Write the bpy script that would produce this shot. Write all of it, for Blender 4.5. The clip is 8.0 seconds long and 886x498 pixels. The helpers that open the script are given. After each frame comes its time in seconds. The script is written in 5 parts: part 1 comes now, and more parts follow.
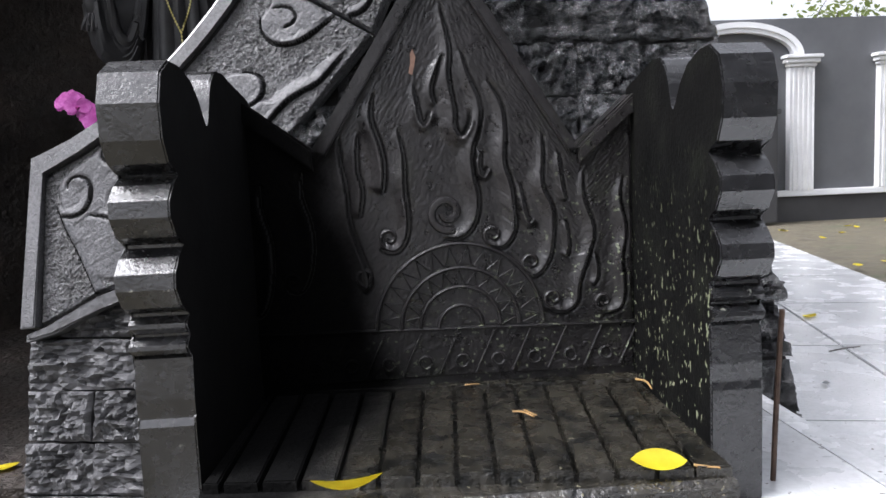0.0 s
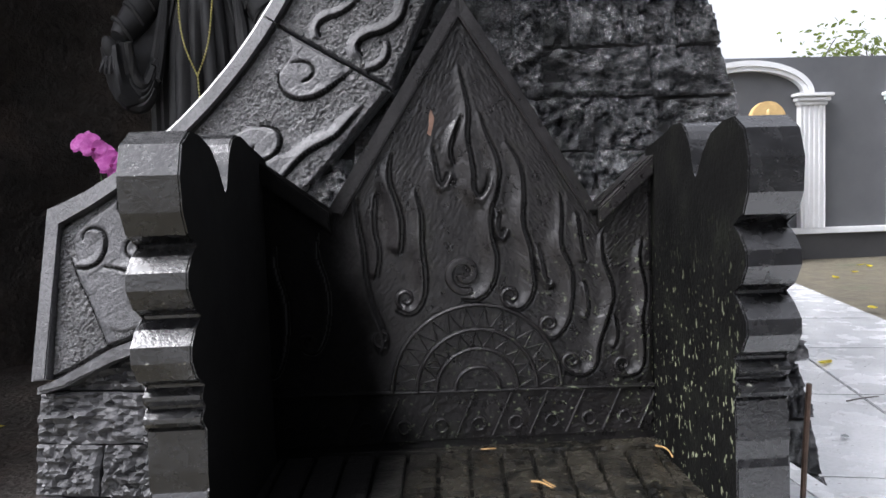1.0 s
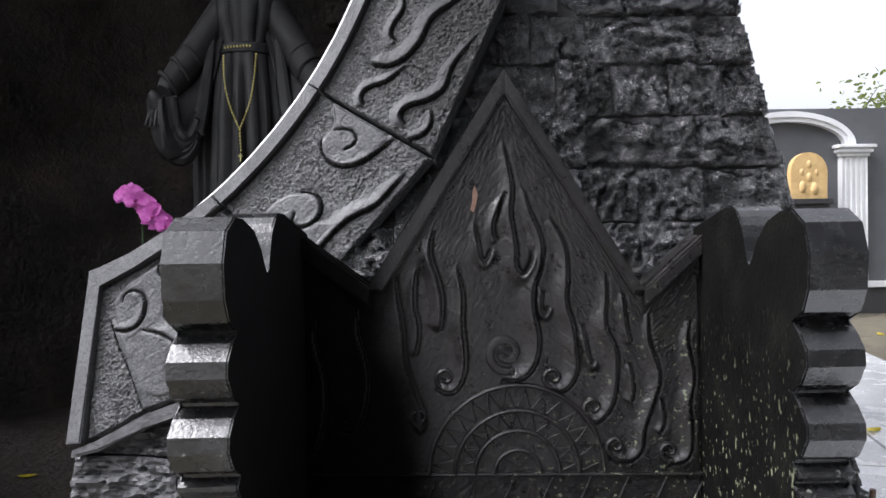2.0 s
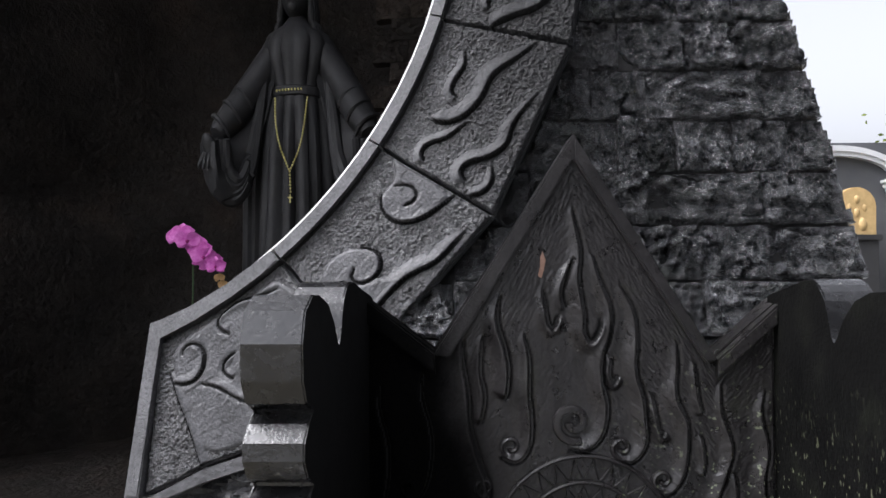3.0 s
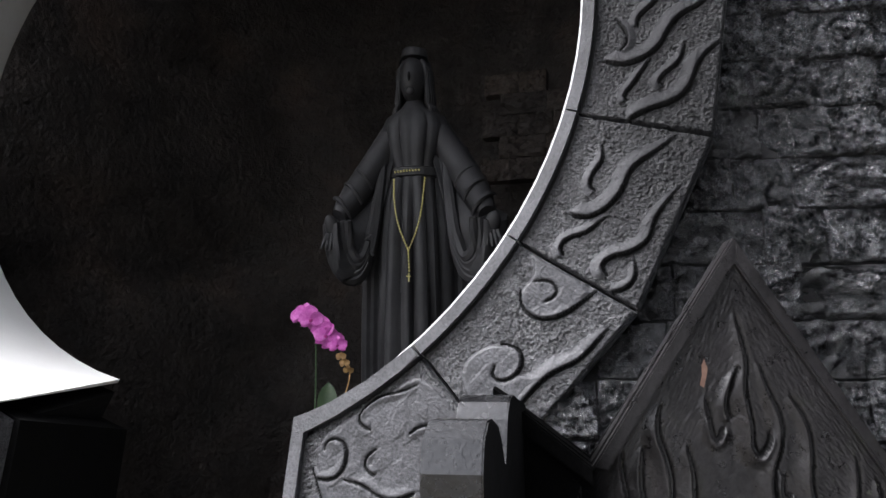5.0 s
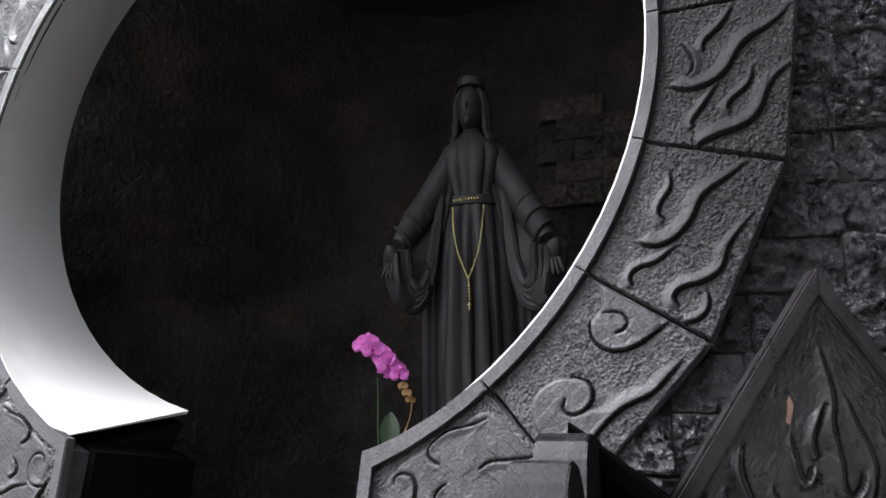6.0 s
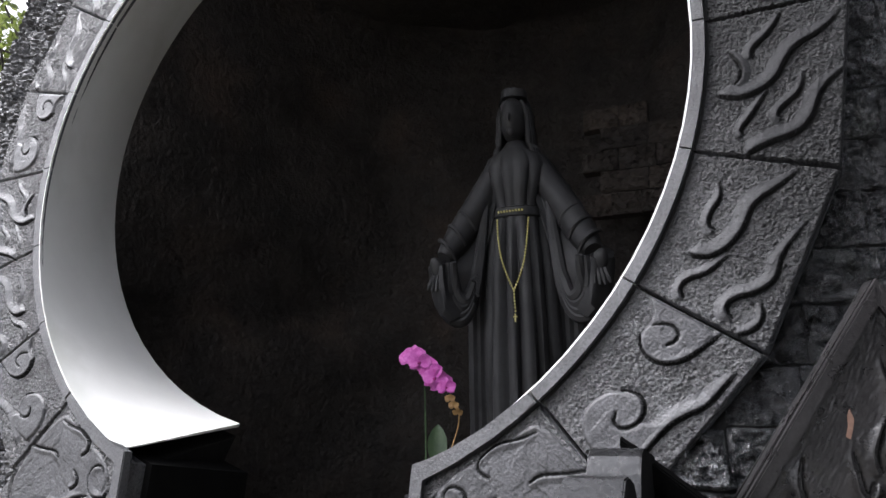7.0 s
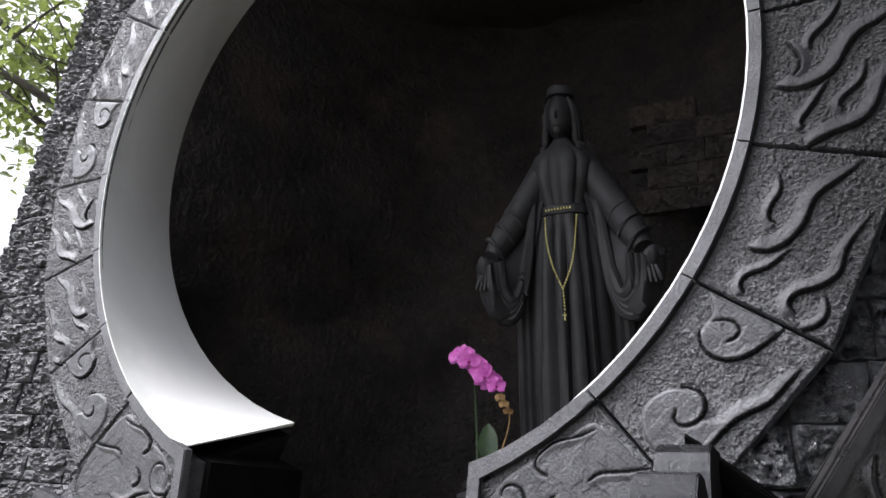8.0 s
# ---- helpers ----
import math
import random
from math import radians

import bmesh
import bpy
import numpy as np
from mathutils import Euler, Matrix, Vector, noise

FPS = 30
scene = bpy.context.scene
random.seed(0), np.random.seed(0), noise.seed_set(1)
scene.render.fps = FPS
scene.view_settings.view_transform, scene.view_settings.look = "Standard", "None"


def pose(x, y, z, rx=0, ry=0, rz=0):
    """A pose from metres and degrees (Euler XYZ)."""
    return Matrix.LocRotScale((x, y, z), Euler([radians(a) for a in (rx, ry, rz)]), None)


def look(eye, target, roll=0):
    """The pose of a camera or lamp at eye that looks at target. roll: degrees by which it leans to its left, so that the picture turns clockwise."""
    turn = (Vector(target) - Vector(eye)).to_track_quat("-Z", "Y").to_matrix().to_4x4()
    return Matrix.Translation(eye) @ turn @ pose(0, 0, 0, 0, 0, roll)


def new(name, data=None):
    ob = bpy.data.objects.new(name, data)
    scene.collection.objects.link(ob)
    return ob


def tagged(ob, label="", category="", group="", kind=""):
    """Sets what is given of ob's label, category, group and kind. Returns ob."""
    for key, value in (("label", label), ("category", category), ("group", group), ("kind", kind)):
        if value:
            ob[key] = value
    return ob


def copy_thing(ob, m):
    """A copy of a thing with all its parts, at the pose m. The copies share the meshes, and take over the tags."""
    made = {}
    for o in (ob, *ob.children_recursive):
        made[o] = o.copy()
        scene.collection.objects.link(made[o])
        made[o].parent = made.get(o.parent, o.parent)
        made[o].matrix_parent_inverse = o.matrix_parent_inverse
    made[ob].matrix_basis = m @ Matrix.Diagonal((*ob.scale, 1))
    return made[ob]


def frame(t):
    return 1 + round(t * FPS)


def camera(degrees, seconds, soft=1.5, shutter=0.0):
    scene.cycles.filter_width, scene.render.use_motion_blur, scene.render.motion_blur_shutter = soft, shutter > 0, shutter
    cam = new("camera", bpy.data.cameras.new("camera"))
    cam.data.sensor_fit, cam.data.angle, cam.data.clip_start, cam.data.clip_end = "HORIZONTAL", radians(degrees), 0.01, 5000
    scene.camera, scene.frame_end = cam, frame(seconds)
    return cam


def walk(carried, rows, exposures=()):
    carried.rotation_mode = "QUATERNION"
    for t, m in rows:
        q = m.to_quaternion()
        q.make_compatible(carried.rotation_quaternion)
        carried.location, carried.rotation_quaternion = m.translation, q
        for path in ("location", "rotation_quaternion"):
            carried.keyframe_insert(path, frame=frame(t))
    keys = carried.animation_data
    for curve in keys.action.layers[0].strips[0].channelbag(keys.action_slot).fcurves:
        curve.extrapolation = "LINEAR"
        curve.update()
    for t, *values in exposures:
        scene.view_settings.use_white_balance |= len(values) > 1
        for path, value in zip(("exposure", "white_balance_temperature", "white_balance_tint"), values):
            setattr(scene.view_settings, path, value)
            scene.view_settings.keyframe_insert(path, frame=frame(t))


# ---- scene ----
cam = camera(60.5, 8.0)
PATH = [
    (0, (-0.066, -0.087, 0.968), (0.087, 1.896, 0.751), -2.4),
    (0.5, (-0.068, -0.082, 0.989), (0.082, 1.902, 0.796), -2.3),
    (1, (-0.078, -0.067, 1.02), (0.057, 1.923, 0.882), -1.9),
    (1.2, (-0.082, -0.064, 1.036), (0.046, 1.929, 0.929), -1.9),
    (2.3, (-0.105, -0.034, 1.103), (-0.073, 1.966, 1.089), -0.5),
    (2.5, (-0.127, -0.032, 1.122), (-0.105, 1.968, 1.119), -0.4),
    (3, (-0.145, -0.027, 1.144), (-0.178, 1.973, 1.185), -0.3),
    (3.5, (-0.169, -0.028, 1.165), (-0.252, 1.969, 1.251), -0.2),
    (4, (-0.191, -0.028, 1.181), (-0.327, 1.964, 1.3), -0.2),
    (4.5, (-0.214, -0.03, 1.203), (-0.411, 1.954, 1.357), -0.2),
    (4.7, (-0.225, -0.035, 1.212), (-0.454, 1.944, 1.382), -0.3),
    (6, (-0.269, -0.034, 1.243), (-0.679, 1.906, 1.501), -0.9),
    (6.5, (-0.269, -0.027, 1.243), (-0.744, 1.897, 1.514), -1.1),
    (7, (-0.276, -0.044, 1.248), (-0.794, 1.866, 1.537), -1.2),
    (7.5, (-0.284, -0.054, 1.253), (-0.845, 1.842, 1.553), -1.4),
    (8, (-0.304, -0.056, 1.243), (-0.924, 1.823, 1.536), -1.5),
]
walk(cam, [(t, look(eye, target, roll)) for t, eye, target, roll in PATH],
     exposures=[(0.0, 1.04, 6150, 14), (1.2, 1.06, 6150, 14), (3.2, 0.78, 6150, 14), (4.6, 0.98, 6150, 14), (6.2, 0.98, 6150, 14), (8.0, 1.0, 6150, 14)])

# ---- light ----
world = bpy.data.worlds.new("overcast_sky")
scene.world = world
world.use_nodes = True
wn, wl = world.node_tree.nodes, world.node_tree.links
SUN_EL, SUN_AZ = 54.0, 254.0            # degrees; azimuth clockwise from +y
sky = wn.new("ShaderNodeTexSky")
sky.sky_type = "NISHITA"
sky.sun_disc = False
sky.sun_elevation = radians(SUN_EL)
sky.sun_rotation = radians(SUN_AZ)
sky.dust_density = 6.0
hsv = wn.new("ShaderNodeHueSaturation")
hsv.inputs["Saturation"].default_value = 0.14
wl.new(sky.outputs[0], hsv.inputs["Color"])
bgd = wn["Background"]
bgd.inputs["Strength"].default_value = 0.19
wl.new(hsv.outputs[0], bgd.inputs["Color"])
sun = new("sun", bpy.data.lights.new("sun", "SUN"))
sun.data.energy = 1.4
sun.data.angle = radians(32)
sun.data.color = (1.0, 0.985, 0.96)
az, el = radians(SUN_AZ), radians(SUN_EL)
sun_dir = Vector((math.sin(az) * math.cos(el), math.cos(az) * math.cos(el), math.sin(el)))
sun.matrix_world = look(sun_dir * 20, (0, 0, 0))


# ---- materials ----
def ramp(nt, src, stops):
    r = nt.nodes.new("ShaderNodeValToRGB")
    e = r.color_ramp.elements
    while len(e) < len(stops):
        e.new(0.5)
    for k, (p, c) in zip(e, stops):
        k.position = p
        k.color = (*c, 1) if isinstance(c, tuple) else (c, c, c, 1)
    nt.links.new(src, r.inputs[0])
    return r.outputs[0]


def noise_tex(nt, scale, detail=6.0, rough=0.6, vec=None):
    n = nt.nodes.new("ShaderNodeTexNoise")
    n.inputs["Scale"].default_value = scale
    n.inputs["Detail"].default_value = detail
    n.inputs["Roughness"].default_value = rough
    if vec:
        nt.links.new(vec, n.inputs["Vector"])
    return n.outputs[0]


def mix(nt, fac, a, b, kind="MIX"):
    m = nt.nodes.new("ShaderNodeMix")
    m.data_type = "RGBA"
    m.blend_type = kind
    for sock, val in ((m.inputs[0], fac), (m.inputs[6], a), (m.inputs[7], b)):
        if isinstance(val, (int, float)):
            sock.default_value = val if sock == m.inputs[0] else (val, val, val, 1)
        elif isinstance(val, tuple):
            sock.default_value = (*val, 1)
        else:
            nt.links.new(val, sock)
    return m.outputs[2]


def bump(nt, layers):
    """Chained bump nodes: (height socket, strength, distance)."""
    last = None
    for h, s, d in layers:
        b = nt.nodes.new("ShaderNodeBump")
        b.inputs["Strength"].default_value = s
        b.inputs["Distance"].default_value = d
        nt.links.new(h, b.inputs["Height"])
        if last:
            nt.links.new(last, b.inputs["Normal"])
        last = b.outputs[0]
    return last


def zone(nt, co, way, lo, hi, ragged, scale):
    """0 to 1 along a direction, with a ragged edge: for painted shade, soot or lichen."""
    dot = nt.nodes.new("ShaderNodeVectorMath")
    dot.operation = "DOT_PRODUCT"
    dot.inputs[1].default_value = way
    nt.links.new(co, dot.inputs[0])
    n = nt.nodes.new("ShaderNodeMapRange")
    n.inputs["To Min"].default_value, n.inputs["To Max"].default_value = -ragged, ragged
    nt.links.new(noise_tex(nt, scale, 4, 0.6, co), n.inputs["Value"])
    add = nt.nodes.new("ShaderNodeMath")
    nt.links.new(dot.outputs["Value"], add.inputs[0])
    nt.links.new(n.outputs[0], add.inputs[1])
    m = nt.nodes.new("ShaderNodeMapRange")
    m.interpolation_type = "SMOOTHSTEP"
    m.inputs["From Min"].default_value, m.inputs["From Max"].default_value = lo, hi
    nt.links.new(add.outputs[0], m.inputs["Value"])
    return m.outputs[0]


def material(name, dark, light, scale=14.0, rough=(0.4, 0.7), fine=160.0, relief=0.5, depth=0.004, coarse=0.0,
             stain=None, stain_scale=5.0, stain_amount=(0.55, 0.7), metal=0.0, speck=None, speck_scale=60.0, speck_cut=0.68,
             vary=0.0, gloss=0.5, stretch=1.0, pits=0.0, speck_zone=None, patch=None, patch_zone=None, patch_dull=0.0):
    m = bpy.data.materials.new(name)
    m.use_nodes = True
    nt = m.node_tree
    b = nt.nodes["Principled BSDF"]
    co = nt.nodes.new("ShaderNodeNewGeometry").outputs["Position"]
    base = ramp(nt, noise_tex(nt, scale, 8, 0.65, co), [(0.3, dark), (0.7, light)])
    if stain:
        f = ramp(nt, noise_tex(nt, stain_scale, 5, 0.6, co), [(stain_amount[0], 0.0), (stain_amount[1], 1.0)])
        base = mix(nt, f, base, stain)
    if speck:
        mp = nt.nodes.new("ShaderNodeMapping")
        mp.inputs["Scale"].default_value = (1, 1, stretch)
        nt.links.new(co, mp.inputs["Vector"])
        f = ramp(nt, noise_tex(nt, speck_scale, 2, 0.5, mp.outputs[0]), [(speck_cut, 0.0), (speck_cut + 0.03, 1.0)])
        if speck_zone:
            f = mix(nt, 1.0, f, zone(nt, co, *speck_zone), "MULTIPLY")
        base = mix(nt, f, base, speck)
    if patch:                                                # a darker patch: shade put into the colour, with soot in the box
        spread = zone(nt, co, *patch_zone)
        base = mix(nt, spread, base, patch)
    if pits:                                                 # darker in the hollows of the grain
        f = ramp(nt, noise_tex(nt, fine, 4, 0.6, co), [(0.36, 1 - pits), (0.56, 1.0)])
        base = mix(nt, 1.0, base, f, "MULTIPLY")
    if vary:
        oi = nt.nodes.new("ShaderNodeObjectInfo")
        base = mix(nt, 1.0, base, ramp(nt, oi.outputs["Random"], [(0.0, 1 - vary), (1.0, 1.0)]), "MULTIPLY")
    nt.links.new(base, b.inputs["Base Color"])
    rr = ramp(nt, noise_tex(nt, scale * 2.3, 5, 0.6, co), [(0.3, rough[0]), (0.7, rough[1])])
    nt.links.new(rr, b.inputs["Roughness"])
    b.inputs["Metallic"].default_value = metal
    b.inputs["Specular IOR Level"].default_value = gloss
    if patch_dull:                                           # the dark patch loses its shine too
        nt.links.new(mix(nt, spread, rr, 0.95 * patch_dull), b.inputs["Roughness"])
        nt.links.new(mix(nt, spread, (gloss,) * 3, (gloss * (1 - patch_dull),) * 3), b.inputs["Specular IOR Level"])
    layers = [(noise_tex(nt, fine, 4, 0.6, co), relief, depth)]
    if coarse:
        layers.append((noise_tex(nt, fine / 4, 5, 0.65, co), coarse, depth * 3))
    nt.links.new(bump(nt, layers), b.inputs["Normal"])
    return m


# ring stone darkens towards the upper right: blocked skylight painted into the colour
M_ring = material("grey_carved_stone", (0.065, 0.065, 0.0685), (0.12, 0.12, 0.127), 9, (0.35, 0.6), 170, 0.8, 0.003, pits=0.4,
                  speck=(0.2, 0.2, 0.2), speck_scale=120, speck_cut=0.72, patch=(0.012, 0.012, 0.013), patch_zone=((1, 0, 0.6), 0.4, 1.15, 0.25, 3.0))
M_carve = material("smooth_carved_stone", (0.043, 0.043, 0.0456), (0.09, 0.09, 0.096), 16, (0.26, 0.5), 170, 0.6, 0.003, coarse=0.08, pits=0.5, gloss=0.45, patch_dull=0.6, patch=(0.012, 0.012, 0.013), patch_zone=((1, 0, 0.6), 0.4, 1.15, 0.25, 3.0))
M_lichen = material("pale_lichen", (0.22, 0.24, 0.15), (0.33, 0.35, 0.24), 30, (0.7, 0.9), 150, 0.3, 0.001)
M_cavestone = material("pale_brown_rough_stone", (0.03, 0.022, 0.017), (0.095, 0.072, 0.057), 5, (0.6, 0.85), 60, 0.6, 0.008, pits=0.4, vary=0.6)
# the same painted shade towards the upper right
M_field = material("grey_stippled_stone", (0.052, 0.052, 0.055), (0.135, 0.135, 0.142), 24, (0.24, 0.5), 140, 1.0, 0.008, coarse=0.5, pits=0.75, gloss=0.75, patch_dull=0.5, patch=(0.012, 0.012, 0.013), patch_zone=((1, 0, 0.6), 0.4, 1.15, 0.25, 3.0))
M_black = material("black_painted_stone", (0.006, 0.006, 0.0065), (0.021, 0.021, 0.0225), 22, (0.13, 0.36), 190, 0.5, 0.0016, coarse=0.07, pits=0.4, gloss=0.95,
                   speck=(0.2, 0.2, 0.17), speck_scale=70, speck_cut=0.74)
# left part blackened in the colour: the side panel's shade, with soot
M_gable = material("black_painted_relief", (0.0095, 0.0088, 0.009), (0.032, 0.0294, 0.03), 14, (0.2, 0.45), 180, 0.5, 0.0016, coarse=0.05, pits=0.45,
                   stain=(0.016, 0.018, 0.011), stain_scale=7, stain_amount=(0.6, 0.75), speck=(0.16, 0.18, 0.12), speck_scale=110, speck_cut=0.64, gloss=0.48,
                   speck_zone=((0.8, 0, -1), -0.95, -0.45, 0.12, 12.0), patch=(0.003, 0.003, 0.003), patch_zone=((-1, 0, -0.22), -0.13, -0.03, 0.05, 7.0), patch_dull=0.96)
# even matte black, for the left panel's inner face and the flanks
M_matte_black = material("matte_black", (0.0025, 0.0025, 0.0025), (0.005, 0.005, 0.005), 10, (0.85, 0.95), 90, 0.3, 0.002, gloss=0.1)
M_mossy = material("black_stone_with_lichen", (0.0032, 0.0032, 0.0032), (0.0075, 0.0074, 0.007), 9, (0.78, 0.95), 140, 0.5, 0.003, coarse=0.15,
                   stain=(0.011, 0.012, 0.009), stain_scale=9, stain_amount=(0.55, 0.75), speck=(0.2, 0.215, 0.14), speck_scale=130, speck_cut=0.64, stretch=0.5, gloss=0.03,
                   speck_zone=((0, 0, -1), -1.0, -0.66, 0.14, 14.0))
M_split = material("split_andesite", (0.018, 0.0185, 0.0205), (0.1, 0.102, 0.11), 34, (0.1, 0.28), 95, 1.0, 0.012, coarse=0.8, pits=0.45, gloss=1.0, vary=0.4,
                   stain=(0.04, 0.05, 0.03), stain_scale=4, stain_amount=(0.6, 0.75))
for m_ in (M_split,):                                        # a film of rain water on the broken stone
    b_ = m_.node_tree.nodes["Principled BSDF"]
    b_.inputs["Coat Weight"].default_value = 1.0
    b_.inputs["Coat Roughness"].default_value = 0.09
    m_.node_tree.links.new(b_.inputs["Normal"].links[0].from_socket, b_.inputs["Coat Normal"])
M_splitgrey = material("split_grey_andesite", (0.042, 0.042, 0.0445), (0.10, 0.10, 0.106), 14, (0.4, 0.65), 90, 0.5, 0.005, coarse=0.2, vary=0.4, pits=0.4)
# black for grooves, seams and recesses: shade put into the colour, with grime
M_shade_grime = material("shade_and_grime", (0.008, 0.008, 0.008), (0.016, 0.016, 0.016), 40, (0.7, 0.9), 200, 0.4, 0.002, gloss=0.15)
M_mortar = material("dark_mortar", (0.012, 0.012, 0.012), (0.03, 0.03, 0.03), 20, (0.6, 0.8), 200, 0.5, 0.004)
M_plaster = material("pale_plaster", (0.80, 0.80, 0.77), (0.88, 0.88, 0.85), 3, (0.5, 0.65), 90, 0.06, 0.001, stain=(0.74, 0.745, 0.70), stain_scale=2)
M_cave = material("brown_black_cave_rock", (0.011, 0.009, 0.0073), (0.04, 0.031, 0.025), 4, (0.6, 0.85), 30, 0.8, 0.02, coarse=0.5,
                  stain=(0.07, 0.048, 0.036), stain_scale=1.6, stain_amount=(0.55, 0.75))
M_statue = material("dark_grey_cast_stone", (0.016, 0.016, 0.017), (0.034, 0.034, 0.036), 8, (0.5, 0.7), 120, 0.25, 0.002)
# boards at the left rear are coloured black for shade and soot
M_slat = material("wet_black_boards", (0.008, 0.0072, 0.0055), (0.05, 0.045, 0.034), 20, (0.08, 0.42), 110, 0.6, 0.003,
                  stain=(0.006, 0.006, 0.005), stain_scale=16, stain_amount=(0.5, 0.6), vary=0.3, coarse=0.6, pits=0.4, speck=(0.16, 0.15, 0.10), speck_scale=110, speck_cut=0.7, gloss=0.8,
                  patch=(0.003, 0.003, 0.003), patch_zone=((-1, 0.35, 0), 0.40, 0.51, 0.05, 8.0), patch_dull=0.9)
M_wet = material("wet_pale_concrete", (0.50, 0.51, 0.52), (0.72, 0.73, 0.74), 2.6, (0.06, 0.4), 60, 0.25, 0.002,
                 stain=(0.44, 0.45, 0.46), stain_scale=1.7, stain_amount=(0.42, 0.8), speck=(0.12, 0.115, 0.1), speck_scale=60, speck_cut=0.69, pits=0.15)
M_soil = material("soil_and_moss", (0.06, 0.055, 0.04), (0.14, 0.12, 0.08), 6, (0.6, 0.9), 40, 0.8, 0.02, stain=(0.05, 0.07, 0.03), stain_scale=3)
M_wall = material("dark_grey_render", (0.075, 0.078, 0.085), (0.105, 0.108, 0.115), 1.5, (0.5, 0.7), 60, 0.15, 0.002)
M_dado = material("charcoal_render", (0.03, 0.03, 0.032), (0.05, 0.05, 0.052), 2.0, (0.4, 0.6), 60, 0.2, 0.002)
M_white = material("white_painted_moulding", (0.62, 0.63, 0.64), (0.75, 0.76, 0.77), 3, (0.4, 0.6), 60, 0.1, 0.001)
M_gold = material("pale_gold_relief", (0.50, 0.33, 0.14), (0.68, 0.48, 0.22), 12, (0.35, 0.55), 60, 0.4, 0.004)
M_rust = material("rusty_iron", (0.05, 0.03, 0.022), (0.12, 0.075, 0.055), 40, (0.5, 0.8), 300, 0.4, 0.001, metal=0.4)
M_leafy = material("yellow_leaf", (0.62, 0.52, 0.02), (0.80, 0.68, 0.04), 30, (0.35, 0.5), 120, 0.2, 0.001)
M_petal = material("magenta_petal", (0.62, 0.05, 0.46), (0.88, 0.26, 0.74), 55, (0.45, 0.6), 120, 0.1, 0.001)
M_lip = material("dark_magenta_lip", (0.35, 0.01, 0.18), (0.5, 0.04, 0.3), 60, (0.4, 0.6), 120, 0.1, 0.001)
M_chip = material("bare_render_chip", (0.16, 0.09, 0.065), (0.28, 0.17, 0.125), 60, (0.7, 0.9), 120, 0.4, 0.001)
M_stem = material("orchid_green", (0.02, 0.05, 0.015), (0.05, 0.09, 0.03), 20, (0.4, 0.6), 120, 0.1, 0.001)
M_dry = material("dried_petal", (0.25, 0.14, 0.05), (0.42, 0.26, 0.10), 40, (0.6, 0.8), 120, 0.2, 0.001)
M_bead = material("yellow_glass_bead", (0.55, 0.48, 0.15), (0.75, 0.68, 0.28), 60, (0.15, 0.3), 300, 0.05, 0.0005)
M_bark = material("grey_bark", (0.04, 0.035, 0.028), (0.09, 0.08, 0.065), 12, (0.7, 0.9), 50, 0.8, 0.01)
M_green = material("tree_leaf", (0.06, 0.09, 0.025), (0.13, 0.17, 0.06), 3, (0.4, 0.6), 60, 0.1, 0.001)
nt = M_green.node_tree
through_leaf = nt.nodes.new("ShaderNodeBsdfTranslucent")
through_leaf.inputs["Color"].default_value = (0.22, 0.27, 0.07, 1)
both = nt.nodes.new("ShaderNodeMixShader")
both.inputs[0].default_value = 0.5
nt.links.new(nt.nodes["Principled BSDF"].outputs[0], both.inputs[1])
nt.links.new(through_leaf.outputs[0], both.inputs[2])
nt.links.new(both.outputs[0], nt.nodes["Material Output"].inputs["Surface"])


# ---- mesh helpers ----
def part(name, bm, mat, parent=None, label="", smooth=False):
    bmesh.ops.recalc_face_normals(bm, faces=bm.faces)
    me = bpy.data.meshes.new(name)
    bm.to_mesh(me)
    bm.free()
    me.materials.append(mat)
    if smooth:
        me.polygons.foreach_set("use_smooth", [True] * len(me.polygons))
        me.set_sharp_from_angle(angle=0.75)
    ob = new(name, me)
    if parent:
        ob.parent = parent
    if label:
        tagged(ob, label)
    return ob


def thing(name, at, label, category, group="", kind=""):
    ob = new(name)
    ob.location = at
    bpy.context.view_layer.update()
    return tagged(ob, label, category, group, kind)


def under(ob, parent):
    """Hang ob, built in world metres, under a placed thing."""
    ob.parent = parent
    ob.matrix_parent_inverse = Matrix.Translation(parent.location).inverted()
    return ob


def prism(bm, outline, lo, hi, to=lambda a, b, w: (a, b, w), bevel=0.0):
    """A solid of the closed outline (a, b) between w = lo and w = hi."""
    r0 = [bm.verts.new(to(a, b, lo)) for a, b in outline]
    r1 = [bm.verts.new(to(a, b, hi)) for a, b in outline]
    n = len(outline)
    f0, f1 = bm.faces.new(r0), bm.faces.new(r1)
    sides = [bm.faces.new((r0[i], r0[(i + 1) % n], r1[(i + 1) % n], r1[i])) for i in range(n)]
    if bevel:
        edges = {e for f in (f0, f1) for e in f.edges}
        bmesh.ops.bevel(bm, geom=list(edges), offset=bevel, segments=2, affect="EDGES", clamp_overlap=True)
    return sides


def box(bm, lo, hi, bevel=0.0):
    (x0, y0, z0), (x1, y1, z1) = lo, hi
    m = Matrix.LocRotScale(((x0 + x1) / 2, (y0 + y1) / 2, (z0 + z1) / 2), None, (x1 - x0, y1 - y0, z1 - z0))
    got = bmesh.ops.create_cube(bm, size=1.0, matrix=m)
    if bevel:
        edges = {e for v in got["verts"] for e in v.link_edges}
        bmesh.ops.bevel(bm, geom=list(edges), offset=bevel, segments=2, affect="EDGES", clamp_overlap=True)


